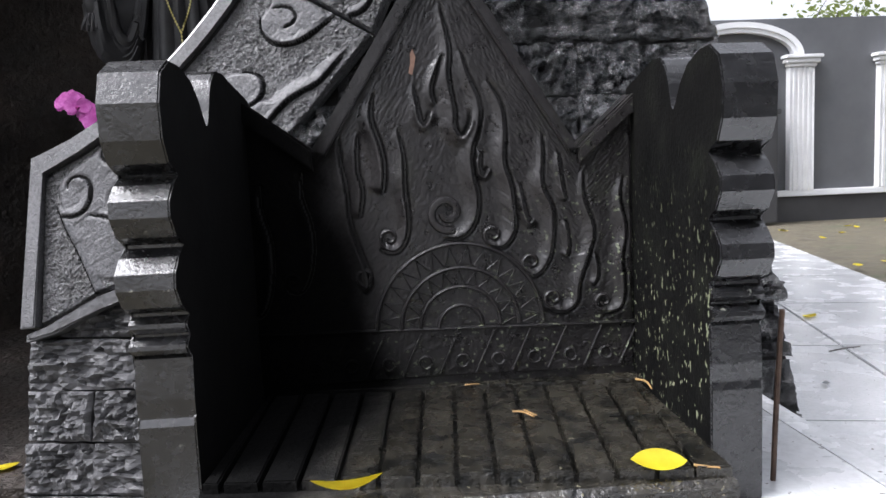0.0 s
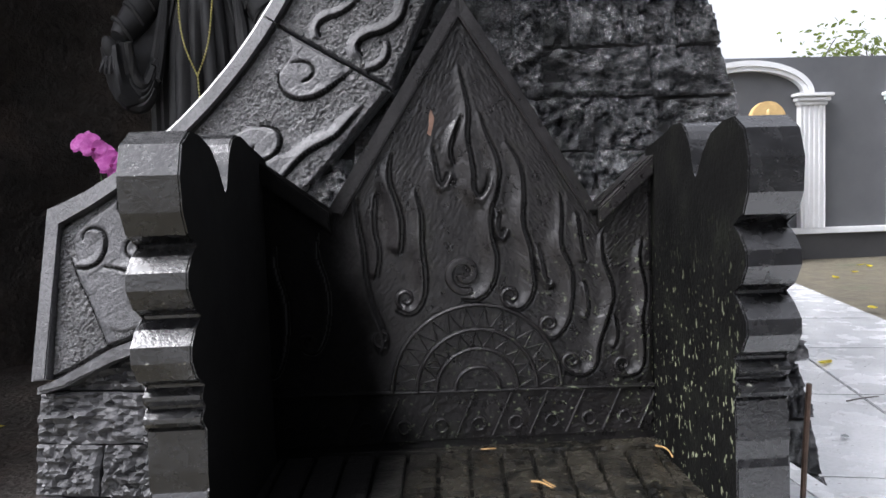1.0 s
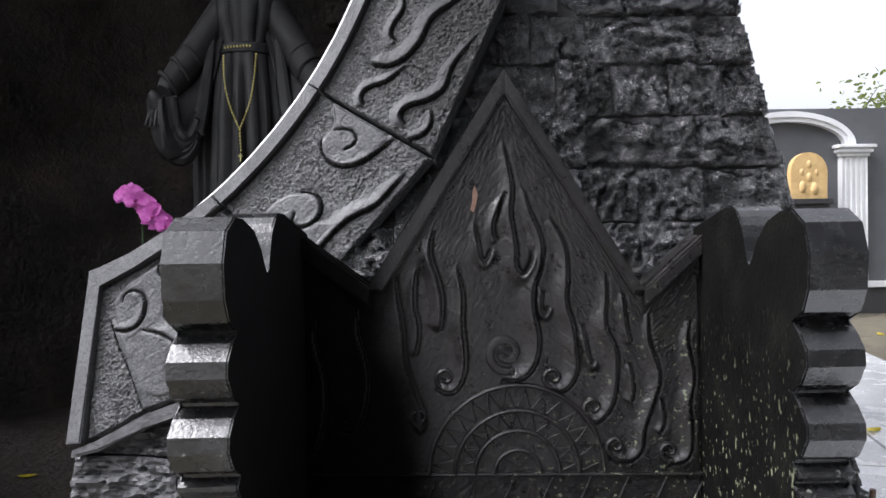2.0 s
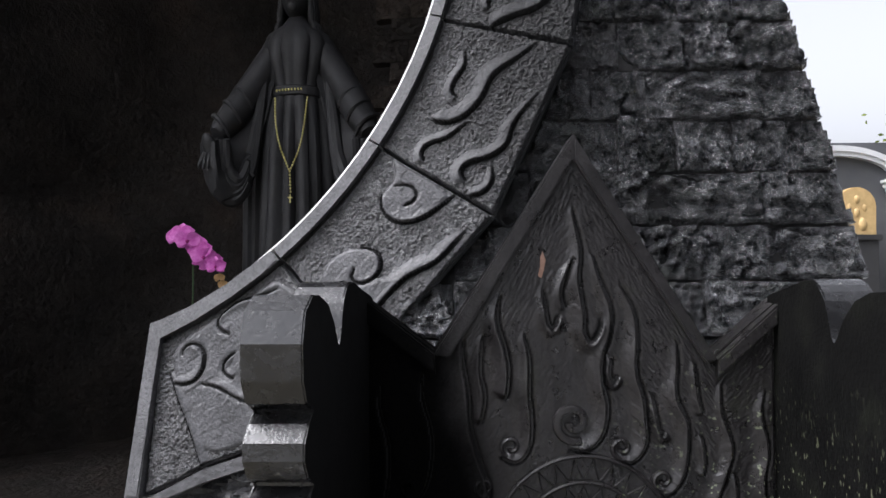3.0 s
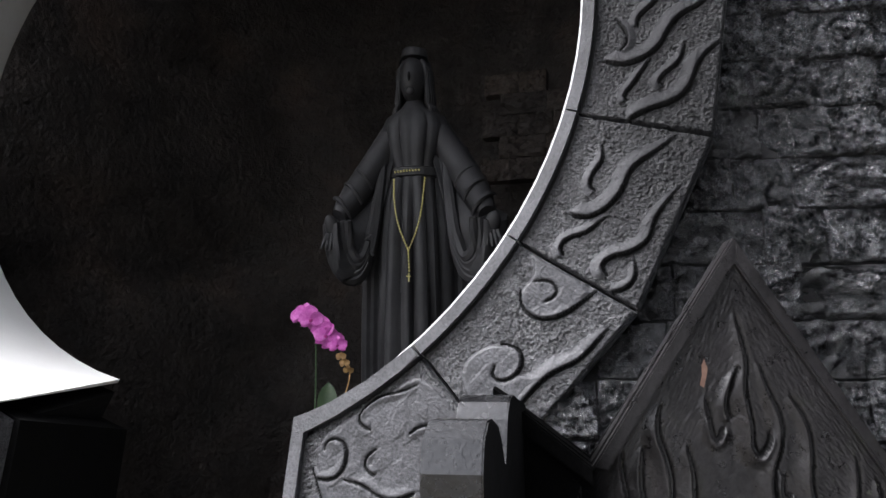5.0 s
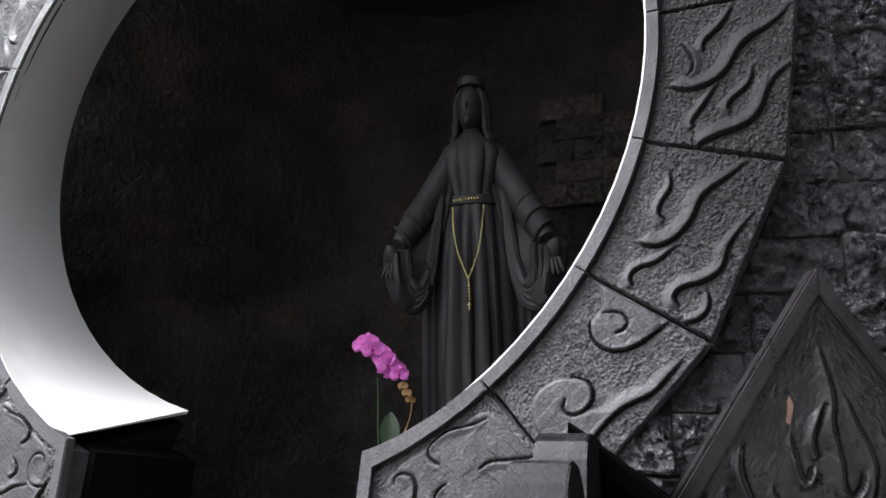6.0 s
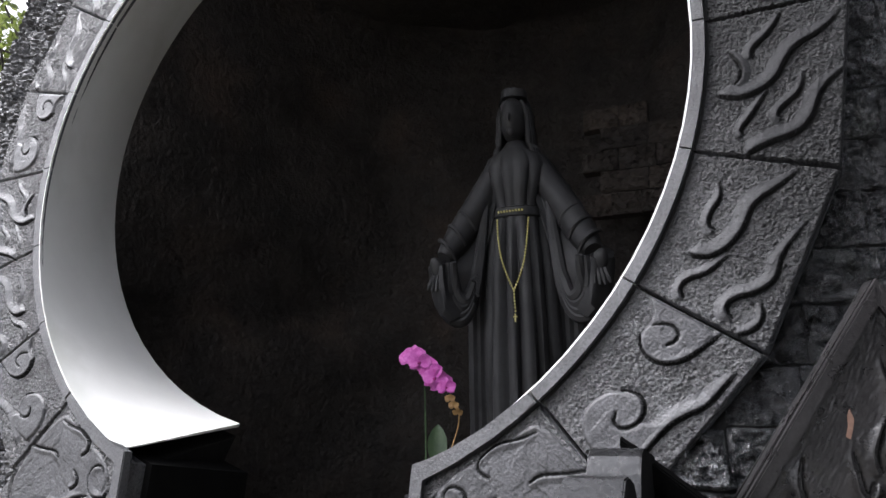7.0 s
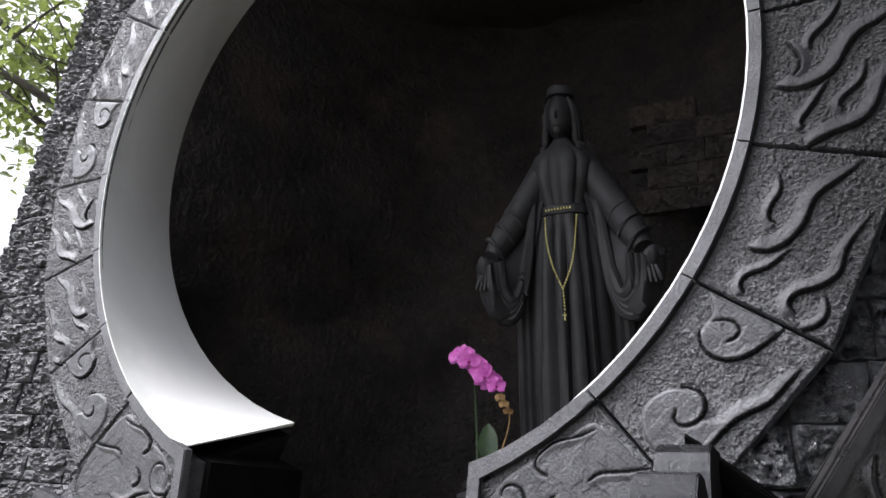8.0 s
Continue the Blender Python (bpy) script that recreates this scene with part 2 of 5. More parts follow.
def smooth_line(pts, rounds=3):
    """Round a polyline by cutting its corners; the ends stay."""
    pts = [Vector(p) for p in pts]
    for _ in range(rounds):
        out = [pts[0]]
        for a, b in zip(pts, pts[1:]):
            out += [a * 0.75 + b * 0.25, a * 0.25 + b * 0.75]
        out.append(pts[-1])
        pts = out
    return pts


def tube(bm, pts, radii, sides=8, rounds=2):
    pts = smooth_line(pts, rounds) if rounds else [Vector(p) for p in pts]
    n = len(pts)
    rings = []
    for i, p in enumerate(pts):
        d = (pts[min(i + 1, n - 1)] - pts[max(i - 1, 0)]).normalized()
        a = d.orthogonal().normalized() if abs(d.z) > 0.95 else d.cross(Vector((0, 0, 1))).normalized()
        b = d.cross(a)
        s = i / (n - 1) * (len(radii) - 1)
        k = min(int(s), len(radii) - 2)
        r = radii[k] + (radii[k + 1] - radii[k]) * (s - k)
        rings.append([bm.verts.new(p + (a * math.cos(q) + b * math.sin(q)) * r) for q in (2 * math.pi * j / sides for j in range(sides))])
    for r0, r1 in zip(rings, rings[1:]):
        for j in range(sides):
            bm.faces.new((r0[j], r0[(j + 1) % sides], r1[(j + 1) % sides], r1[j]))
    bm.faces.new(rings[0])
    bm.faces.new(rings[-1])


# ---- frames of reference ----
GZ = 0.20                                                  # the pavement's height
ARCH = Vector((-1.205, 1.873, 1.964))                      # middle of the round opening, on the leaning front
AU, AV, AN = Vector((0.9806, -0.1961, 0)), Vector((0.0377, 0.1887, 0.9813)), Vector((-0.1925, -0.9623, 0.1925))
R_IN, R_MOULD, R_OUT = 1.072, 1.102, 1.39


def arch(u, v, w):
    return ARCH + AU * u + AV * v + AN * w


def polar(r, deg):
    return r * math.cos(radians(deg)), r * math.sin(radians(deg))


def wing(a, b, w):
    """The split-stone wall beside the box: a = x, b = z, w out of its leaning face."""
    return Vector((a, 1.3325 + 0.0307 * a + 0.206 * b - 0.98 * w, b + 0.2 * w))


# ---- ground ----
bm = bmesh.new()
bmesh.ops.create_grid(bm, x_segments=8, y_segments=8, size=400, matrix=Matrix.Translation((0, 0, GZ - 0.03)))
tagged(part("ground", bm, M_soil), "bare soil with moss and scattered leaves", "ground", kind="structure")
bm = bmesh.new()
PD, PS = Vector((0.238, 0.971)), Vector((0.971, -0.238))     # along the slabs, across them
P0 = Vector((2.786, 4.0))                                     # on the right-hand edge


def paved(s_, t_):
    return tuple(P0 + PS * s_ + PD * t_)


prism(bm, [paved(-1.48, -9), paved(0, -9), paved(0, 3.0), paved(-1.48, 3.0)], GZ - 0.1, GZ - 0.012)
pavement = tagged(part("pavement", bm, M_mortar), "wet pale concrete slabs with dark joints", "pavement", kind="structure")

# ---- perimeter wall ----
WY = 8.2
bm = bmesh.new()
box(bm, (-16, WY + 0.05, GZ - 0.1), (16, WY + 0.25, 2.44))
perim = tagged(part("wall_perimeter", bm, M_wall), "dark grey rendered wall with white blind arches", "wall", kind="structure")
bm = bmesh.new()
box(bm, (-16, WY + 0.02, GZ - 0.1), (16, WY + 0.05, 0.46))
part("dado", bm, M_dado, perim)
bm = bmesh.new()
box(bm, (-16, WY - 0.02, 0.46), (16, WY + 0.05, 0.53), 0.008)
part("plinth_moulding", bm, M_white, perim)


# unseen wall, added behind to block skylight and reflections from the right
bm = bmesh.new()
box(bm, (0.1, -2.4, GZ - 0.1), (9.0, -2.0, 6.0))
tagged(part("wall_light_block", bm, M_wall), "unseen plain dark grey wall added to block light", "wall", kind="structure")


def pilaster(x):
    o = thing("pilaster", (x, WY, 0.53), "white fluted pilaster on the grey wall", "pilaster", "pilasters of the wall", "structure")
    bm = bmesh.new()
    n = 5
    pts = [(-0.145, 0.05)]
    for i in range(n):
        a = -0.145 + 0.29 * i / n
        pts += [(a + 0.006, -0.03), (a + 0.014, -0.03), (a + 0.02, -0.015), (a + 0.04, -0.015), (a + 0.05, -0.03)]
    pts += [(0.145, -0.03), (0.145, 0.05)]
    prism(bm, pts, 0.0, 1.37)
    part("shaft", bm, M_white, o)
    for k, (z0, z1, e) in enumerate(((1.37, 1.41, 0.165), (1.41, 1.46, 0.19), (1.46, 1.5, 0.215))):
        bm = bmesh.new()
        box(bm, (-e, -0.03 - (e - 0.145), z0), (e, 0.05, z1), 0.008)
        part("capital", bm, M_white, o)
    return o


def blind_arch(x0, x1):
    o = thing("arch_moulding", ((x0 + x1) / 2, WY, 2.03), "white moulded arch between two pilasters", "arch", "arches of the wall", "structure")
    bm = bmesh.new()
    half = (x1 - x0) / 2
    rise = 0.36
    for band, (r0, r1, d) in enumerate(((0.0, 0.05, 0.03), (0.05, 0.11, 0.05))):
        prev = None
        for i in range(25):
            q = math.pi * i / 24
            ring = []
            for rr in (r0, r1):
                for y in (0.06, -d):
                    ring.append(bm.verts.new(((half - 0.1 + rr) * math.cos(q), y, (rise - 0.1 + rr) * math.sin(q))))
            if prev:
                for a, b in ((0, 1), (1, 3), (3, 2), (2, 0)):
                    bm.faces.new((prev[a], prev[b], ring[b], ring[a]))
            prev = ring
    part("moulding", bm, M_white, o)
    return o


first = pilaster(4.66)
for x in (3.2, 5.72, 7.18, 1.7, 8.3):
    copy_thing(first, Matrix.Translation((x, WY, 0.53)))
for a, b in ((3.2, 4.66), (5.72, 7.18)):
    blind_arch(a, b)

# gilded relief in the arch, on its pedestal
o = thing("gilded_relief", (4.04, WY - 0.2, GZ), "pale gold arched relief panel on a grey plinth", "relief")
bm = bmesh.new()
box(bm, (-0.19, -0.12, 0.0), (0.19, 0.25, 1.17), 0.01)
box(bm, (-0.215, -0.15, 1.17), (0.215, 0.25, 1.23), 0.01)
part("plinth", bm, M_dado, o)
bm = bmesh.new()
pts = [(0.2, 1.23), (0.2, 1.53)] + [(0.2 * math.cos(q), 1.53 + 0.2 * math.sin(q)) for q in (math.pi * i / 16 for i in range(1, 16))] + [(-0.2, 1.53), (-0.2, 1.23)]
prism(bm, pts, -0.03, 0.05, lambda a, b, w: (a, -w, b), 0.006)
part("panel", bm, M_gold, o)
for a, b, r in ((-0.07, 1.36, 0.06), (0.06, 1.34, 0.065), (0.0, 1.46, 0.05), (-0.08, 1.52, 0.04), (0.08, 1.51, 0.04), (0.0, 1.6, 0.045)):
    bm = bmesh.new()
    bmesh.ops.create_icosphere(bm, subdivisions=2, radius=r, matrix=Matrix.LocRotScale((a, -0.04, b), None, (0.7, 0.5, 1.2)))
    part("boss", bm, M_gold, o, "", True)

# ---- the round arch: ring of carved panels ----
monument = thing("wall_grotto", (0, 2.4, GZ), "battered dark stone grotto wall with a round opening", "wall", kind="structure")


def arch_band(bm, r0, r1, a0, a1, w0, w1, steps):
    """A curved block of the ring between two radii and two angles."""
    prev = None
    for i in range(steps + 1):
        a = a0 + (a1 - a0) * i / steps
        ring = [bm.verts.new(arch(*polar(r, a), w)) for r, w in ((r0, w0), (r1, w0), (r1, w1), (r0, w1))]
        if prev:
            for k in range(4):
                bm.faces.new((prev[k], prev[(k + 1) % 4], ring[(k + 1) % 4], ring[k]))
        else:
            bm.faces.new(ring)
        prev = ring
    bm.faces.new(prev)


JOINTS = [-48.2, -31.6, -15.2, 1.3] + [17.8 + 16.6 * i for i in range(8)] + [150.5, 166.0, 181.5, 197.0, 212.5, 228.2]   # right foot, round the crown, to the left foot
panels = []
for i, (a0, a1) in enumerate(zip(JOINTS, JOINTS[1:])):
    p = thing("arch_panel", arch(*polar(1.24, (a0 + a1) / 2), -0.05), "grey carved stone panel of the arch with flame swirls",
              "panel", "carved panels of the arch", "structure")
    g = 0.12
    bm = bmesh.new()
    c0, c1 = polar(R_OUT, a0 + g), polar(R_OUT, a1 - g)
    inner = [polar(R_MOULD, a0 + g + (a1 - a0 - 2 * g) * k / 6) for k in range(7)]
    prism(bm, [c0, c1] + inner[::-1], -0.05, -0.024, arch, 0.003)
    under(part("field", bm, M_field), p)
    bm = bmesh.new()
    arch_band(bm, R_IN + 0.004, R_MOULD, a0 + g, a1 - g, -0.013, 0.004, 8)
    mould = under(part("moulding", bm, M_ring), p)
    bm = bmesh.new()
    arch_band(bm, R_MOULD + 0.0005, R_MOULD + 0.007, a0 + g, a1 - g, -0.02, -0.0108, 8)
    part("seam", bm, M_shade_grime, mould, "black shade and grime coloured into the seam")
    panels.append(p)

# the foot panels, with an upright inner edge down to the plinth
feet = []
for s in (1, -1):
    a = -48.2
    outer = [(0.46, -0.962 - 0.03), *[polar(R_MOULD, q) for q in (-60, -55, -51, -48.4)], polar(R_OUT, -48.4), polar(R_OUT, -43),
             (0.99, -1.12), (0.70, -1.213), (0.60, -1.25), (0.50, -1.305), (0.462, -1.319)]
    outer[6:7] = []
    p = thing("arch_foot", arch(s * 0.7, -1.1, -0.05), "grey carved stone foot panel of the arch with scrolls", "panel", "foot panels of the arch", "structure")
    bm = bmesh.new()
    prism(bm, [(s * u, v) for u, v in outer], -0.10, -0.024, arch, 0.003)
    under(part("field", bm, M_field), p)
    bm = bmesh.new()
    strip = [(0.446, -0.962)] + [polar(R_IN, q) for q in (-60, -55, -51, -48.4)] + [polar(R_MOULD, q) for q in (-48.4, -51, -55, -60)] + [(0.472, -0.992), (0.465, -1.319), (0.432, -1.323)]
    prism(bm, [(s * u, v) for u, v in strip], -0.10 if s > 0 else -0.026, 0.004, arch, 0.003)
    under(part("moulding", bm, M_ring), p)
    feet.append(p)

# body of the wall behind the ring, and the plastered reveal
W_BACK = -0.46


def back_curve(deg):
    """The inner edge of the reveal, wider and higher than the front one."""
    c, s = math.cos(radians(deg)), math.sin(radians(deg))
    return -0.224 + (1.089 if c < 0 else 1.32) * c, 0.225 + 1.089 * s


def ease(x):
    x = min(1.0, max(0.0, x))
    return x * x * (3 - 2 * x)


STEPS = 72
A0, A1 = -63.5, 243.5
bm = bmesh.new()
rings = []
for i in range(STEPS + 1):
    a = A0 + (A1 - A0) * i / STEPS
    f0 = polar(R_IN, a)
    deep = ease((a - 15) / 45)                               # the right side has a shallow lip only
    full, lip = back_curve(a + max(0.0, a - 180) * 0.217), polar(R_IN + 0.02, a)
    b0 = [lip[k] + (full[k] - lip[k]) * deep for k in (0, 1)]
    wb = -0.05 + (W_BACK + 0.05) * deep
    mid = [(f0[k] + (b0[k] - f0[k]) * 0.5) for k in (0, 1)]
    bo = [b0[k] + polar(0.012, a)[k] for k in (0, 1)]
    fo = polar(R_IN + 0.0035, a)
    rings.append([bm.verts.new(arch(*f0, 0.003)), bm.verts.new(arch(*mid, wb / 2)), bm.verts.new(arch(*b0, wb)),
                  bm.verts.new(arch(*bo, wb)), bm.verts.new(arch(*fo, 0.003))])
for r0, r1 in zip(rings, rings[1:]):
    for k in range(5):
        bm.faces.new((r0[k], r0[(k + 1) % 5], r1[(k + 1) % 5], r1[k]))
bm.faces.new(rings[0])
bm.faces.new(rings[-1])
under(part("reveal", bm, M_plaster, None, "smooth pale grey plaster reveal", True), monument)

# solid masonry: left and right flanks, crown
bm = bmesh.new()
n = 40
outer = []
inner = []
for i in range(n + 1):
    a = A0 + (A1 - A0) * i / n
    c, s = math.cos(radians(a)), math.sin(radians(a))
    half = 1.62 - 0.21 * (1.3 * s) if c < 0 else 1.36
    k = 1 / max(abs(c) / half, abs(s) / 1.75) if a > 75 else 1.372
    outer.append((c * k, s * k))
    inner.append(polar(R_IN + 0.07, a))
rr = []
for i, ((ou, ov), (iu, iv)) in enumerate(zip(outer, inner)):
    a = A0 + (A1 - A0) * i / n
    deep = ease((a - 15) / 45)
    full, lip, off = back_curve(a + max(0.0, a - 180) * 0.217), polar(R_IN + 0.12, a), polar(0.045, a)
    bu, bv = (lip[k] + (full[k] + off[k] - lip[k]) * deep for k in (0, 1))
    wb = -0.2 + (W_BACK - 0.01 + 0.2) * deep
    rr.append([bm.verts.new(arch(iu, iv, -0.049)), bm.verts.new(arch(ou, ov, -0.049 if a < 110 else -0.09)), bm.verts.new(arch(ou, ov, wb)), bm.verts.new(arch(bu, bv, wb))])
for r0, r1 in zip(rr, rr[1:]):
    for k in range(4):
        bm.faces.new((r0[k], r0[(k + 1) % 4], r1[(k + 1) % 4], r1[k]))
bm.faces.new(rr[0])
bm.faces.new(rr[-1])
under(part("crown", bm, M_shade_grime), monument)
for s in (-1, 1):
    bm = bmesh.new()
    far = 2.02 if s < 0 else 1.25
    pts = [(s * 0.434, -1.95), (s * far, -1.95), (s * (far - 0.1), -1.0), (s * (far - 0.15), -0.6), (s * 1.05, -0.55), (s * 0.9, -0.75), (s * 0.72, -0.9), (s * 0.437, -0.99)]
    prism(bm, pts, -0.5 if s < 0 else -0.3, -0.092, arch)
    under(part("flank", bm, M_matte_black), monument)

# right wing of split stone
bm = bmesh.new()
EDGE = [(0.84, 0.1), (0.80, 0.5), (0.772, 0.73), (0.718, 1.10), (0.70, 1.226), (0.672, 1.38), (0.658, 1.46), (0.632, 1.6), (0.60, 1.76), (0.574, 1.85), (0.545, 1.95), (0.44, 2.35), (0.30, 2.75)]


def ring_x(z):
    """Where the wing meets the middle of the arch ring."""
    v = (z - 1.90) / 0.98
    return -1.16 + 0.98 * math.sqrt(max(0.3, 1.25 ** 2 - v * v))


LEFT = [(ring_x(z), z) for z in (2.75, 2.6, 2.4, 2.2, 2.0, 1.8, 1.6, 1.4, 1.25, 1.1, 1.0)]
prism(bm, [(-0.42, 0.1)] + EDGE + LEFT, -0.35, -0.012, wing)
wing_wall = tagged(part("wall_wing", bm, M_mortar), "leaning wall of dark split andesite blocks", "wall", kind="structure")

# the cave inside
bm = bmesh.new()
cave = []
for u0, v0, w0, du, dv, nu, nv in ((-1.88, -1.75, -2.55, (3.78, 0, 0), (0, 3.8, 0), 30, 26),
                                   (1.62, -1.75, -0.45, (0, 0, -2.1), (0, 3.8, 0), 16, 26), (-2.3, 2.05, -0.3, (3.6, 0, 0), (0, 0, -2.3), 26, 14)):
    grid = []
    for i in range(nu + 1):
        col = []
        for j in range(nv + 1):
            q = Vector((u0, v0, w0)) + Vector(du) * (i / nu) + Vector(dv) * (j / nv)
            if nu == 30:                                     # the back bows round into the sides
                q.z += 1.9 * min(1.05, abs((q.x + 0.2) / (1.65 if q.x < -0.2 else 2.3))) ** 3
            p = arch(*q)
            d = noise.fractal(p * 1.7, 0.8, 2.2, 4)
            col.append(bm.verts.new(p + (arch(-0.2, 0, -1.4) - p).normalized() * (0.16 * d)))
        grid.append(col)
    for i in range(nu):
        for j in range(nv):
            bm.faces.new((grid[i][j], grid[i + 1][j], grid[i + 1][j + 1], grid[i][j + 1]))
cave_wall = tagged(part("wall_cave", bm, M_cave, None, "", True), "dark brown rough rock walls of the grotto", "wall", kind="structure")
bm = bmesh.new()
prism(bm, [(-3.6, 1.85), (-0.1, 1.75), (0.4, 4.6), (-3.6, 5.2)], GZ + 0.004, GZ + 0.03)
tagged(part("floor", bm, M_cave), "dark floor of the grotto", "floor", kind="structure")
# outer closing shell of the grotto
bm = bmesh.new()
prism(bm, [(-2.5, -2.0), (1.8, -2.0), (1.4, 2.35), (-1.75, 2.35)], -2.9, -2.8, arch)
prism(bm, [(-1.9, 2.25), (1.4, 2.25), (1.4, 2.35), (-1.9, 2.35)], -2.85, -0.3, arch)
prism(bm, [(-2.5, -2.0), (-2.4, -2.0), (-1.7, 2.3), (-1.85, 2.3)], -2.85, -0.4, arch)
prism(bm, [(1.72, -2.0), (1.80, -2.0), (1.40, 2.3), (1.30, 2.3)], -2.85, -0.45, arch)
tagged(part("wall_back", bm, M_mortar), "dark outer shell of the grotto", "wall", kind="structure")

# ---- the candle box ----
FLOOR_Z = 0.585
X_L, X_R, THICK = -0.315, 0.368, 0.072
Y_BACK = 1.20
candle_box = thing("candle_box", (0.03, 1.0, 0.5), "black painted stone candle box with a flame-carved gable, wet", "candle box")


def side_profile():
    """Outline (y, z) of a side panel: scalloped front cut in flat facets, two humps on top."""
    pts = [(1.24, 0.50), (0.868, 0.50), (0.868, 0.655), (0.872, 0.665), (0.872, 0.668), (0.871, 0.69), (0.874, 0.742)]
    for z0, z1, d in ((0.746, 0.770, 0.018), (0.773, 0.796, 0.014), (0.800, 0.882, 0.042), (0.886, 0.970, 0.042)):
        pts += [(0.878 - d * k, z0 + (z1 - z0) * f) for f, k in ((0.0, 0.0), (0.13, 0.62), (0.42, 1.0), (0.66, 0.96), (0.88, 0.55), (1.0, 0.0))]
    top = [(0.876, 0.973), (0.846, 0.985), (0.832, 1.012), (0.829, 1.055), (0.842, 1.092), (0.872, 1.109), (0.91, 1.107), (0.948, 1.095)]
    rear = [(0.972, 1.075), (0.99, 1.05), (1.003, 1.030), (1.012, 1.045), (1.026, 1.085), (1.042, 1.11), (1.07, 1.121), (1.10, 1.118), (1.14, 1.108), (1.24, 1.09)]
    return pts + top + [(q.x, q.y) for q in smooth_line([(a, b, 0) for a, b in rear], 1)]


for x0, x1, toe, inner, lab in ((X_L - THICK, X_L, 0.085, M_matte_black, "black side panel with a matte, blacker inner face"),
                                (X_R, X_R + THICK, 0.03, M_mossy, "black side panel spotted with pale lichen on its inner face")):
    bm = bmesh.new()
    swing = 0.868 if x0 < 0 else 1.2                         # both stand slightly turned
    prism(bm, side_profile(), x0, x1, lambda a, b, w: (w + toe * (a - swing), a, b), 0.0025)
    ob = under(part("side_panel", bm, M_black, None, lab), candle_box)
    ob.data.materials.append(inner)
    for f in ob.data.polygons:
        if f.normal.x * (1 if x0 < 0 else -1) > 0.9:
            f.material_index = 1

# gable back: apex, two valleys, shoulders rising to the sides
GABLE = [(X_L - 0.02, 0.50), (X_L - 0.02, 1.118), (X_L, 1.105), (-0.18, 1.0), (0.045, 1.353), (0.271, 0.990), (X_R, 1.078), (X_R + 0.02, 1.09), (X_R + 0.02, 0.50)]
bm = bmesh.new()
prism(bm, GABLE, -0.055, 0.0, lambda a, b, w: (a, Y_BACK + 0.012 - w, b), 0.003)
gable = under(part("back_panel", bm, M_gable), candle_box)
# raised rims along the slopes
E2 = [((-0.18, 1.0), (0.045, 1.353), (0.045, 1.313), (-0.157, 0.993)), ((0.045, 1.353), (0.271, 0.990), (0.252, 0.985), (0.045, 1.313)),
      ((X_L, 1.105), (-0.18, 1.0), (-0.178, 0.968), (X_L, 1.07)), ((0.271, 0.990), (X_R, 1.078), (X_R, 1.047), (0.272, 0.962))]
for q in E2:
    bm = bmesh.new()
    prism(bm, list(q), 0.001, 0.022, lambda a, b, w: (a, Y_BACK + 0.012 - w, b), 0.003)
    under(part("rim", bm, M_gable), candle_box)

# floor slab, its lip and the boards with open joints, laid a little askew
bm = bmesh.new()
prism(bm, [(0.772, 0.50), (0.777, 0.562), (0.787, 0.570), (1.24, 0.570), (1.24, 0.50)], X_L - 0.001, X_R - 0.012, lambda a, b, w: (w, a, b), 0.004)
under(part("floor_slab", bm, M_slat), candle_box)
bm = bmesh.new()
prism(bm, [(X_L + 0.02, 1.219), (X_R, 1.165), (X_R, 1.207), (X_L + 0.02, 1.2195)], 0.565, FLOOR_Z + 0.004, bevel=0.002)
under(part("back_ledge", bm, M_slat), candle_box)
rnd = random.Random(4)


def joint_line(k):
    """Front and back end of the joint on the right of board k."""
    xf = -0.2365 + 0.0493 * k
    xb = xf + 0.018 + 0.0026 * k
    xf, xb = (min(max(x, lo), hi) for x, lo, hi in ((xf, X_L + 0.003, X_R - 0.018), (xb, X_L + 0.031, X_R - 0.006)))
    return (xf, 0.822 - 0.097 * xf), (xb, 1.194 - 0.097 * xb)


for k in range(-1, 13):
    (ax, ay), (bx, by) = joint_line(k - 1)
    (cx, cy), (dx, dy) = joint_line(k)
    if cx - ax < 0.012:
        continue
    g = 0.0034 if k < 12 else 0.0
    bm = bmesh.new()
    dz = rnd.uniform(-0.001, 0.001)
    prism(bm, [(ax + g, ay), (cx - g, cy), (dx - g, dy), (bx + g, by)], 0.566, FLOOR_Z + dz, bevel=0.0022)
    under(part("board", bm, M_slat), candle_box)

# ledge under the box, kerb strip beside it
bm = bmesh.new()
prism(bm, [(-0.385, 0.70), (0.615, 0.70), (0.615, 1.40), (-0.385, 1.40)], GZ - 0.05, 0.5, bevel=0.006)
tagged(part("ledge", bm, M_wet), "wet pale concrete ledge under the candle box", "ledge", kind="structure")
bm = bmesh.new()
prism(bm, [(0.63, 0.70), (0.68, 0.70), (0.68, 1.40), (0.63, 1.40)], GZ - 0.05, 0.485, bevel=0.004)
tagged(part("kerb", bm, M_wet), "narrow concrete kerb beside the ledge", "kerb", kind="structure")

# iron rod
bm = bmesh.new()
tube(bm, [(0.473, 0.922, 0.49), (0.474, 0.915, 0.62), (0.476, 0.905, 0.752)], [0.004, 0.004, 0.0038], 8, 1)
tagged(part("iron_rod", bm, M_rust, None, "", True), "thin rusty iron rod standing on the ledge", "rod")

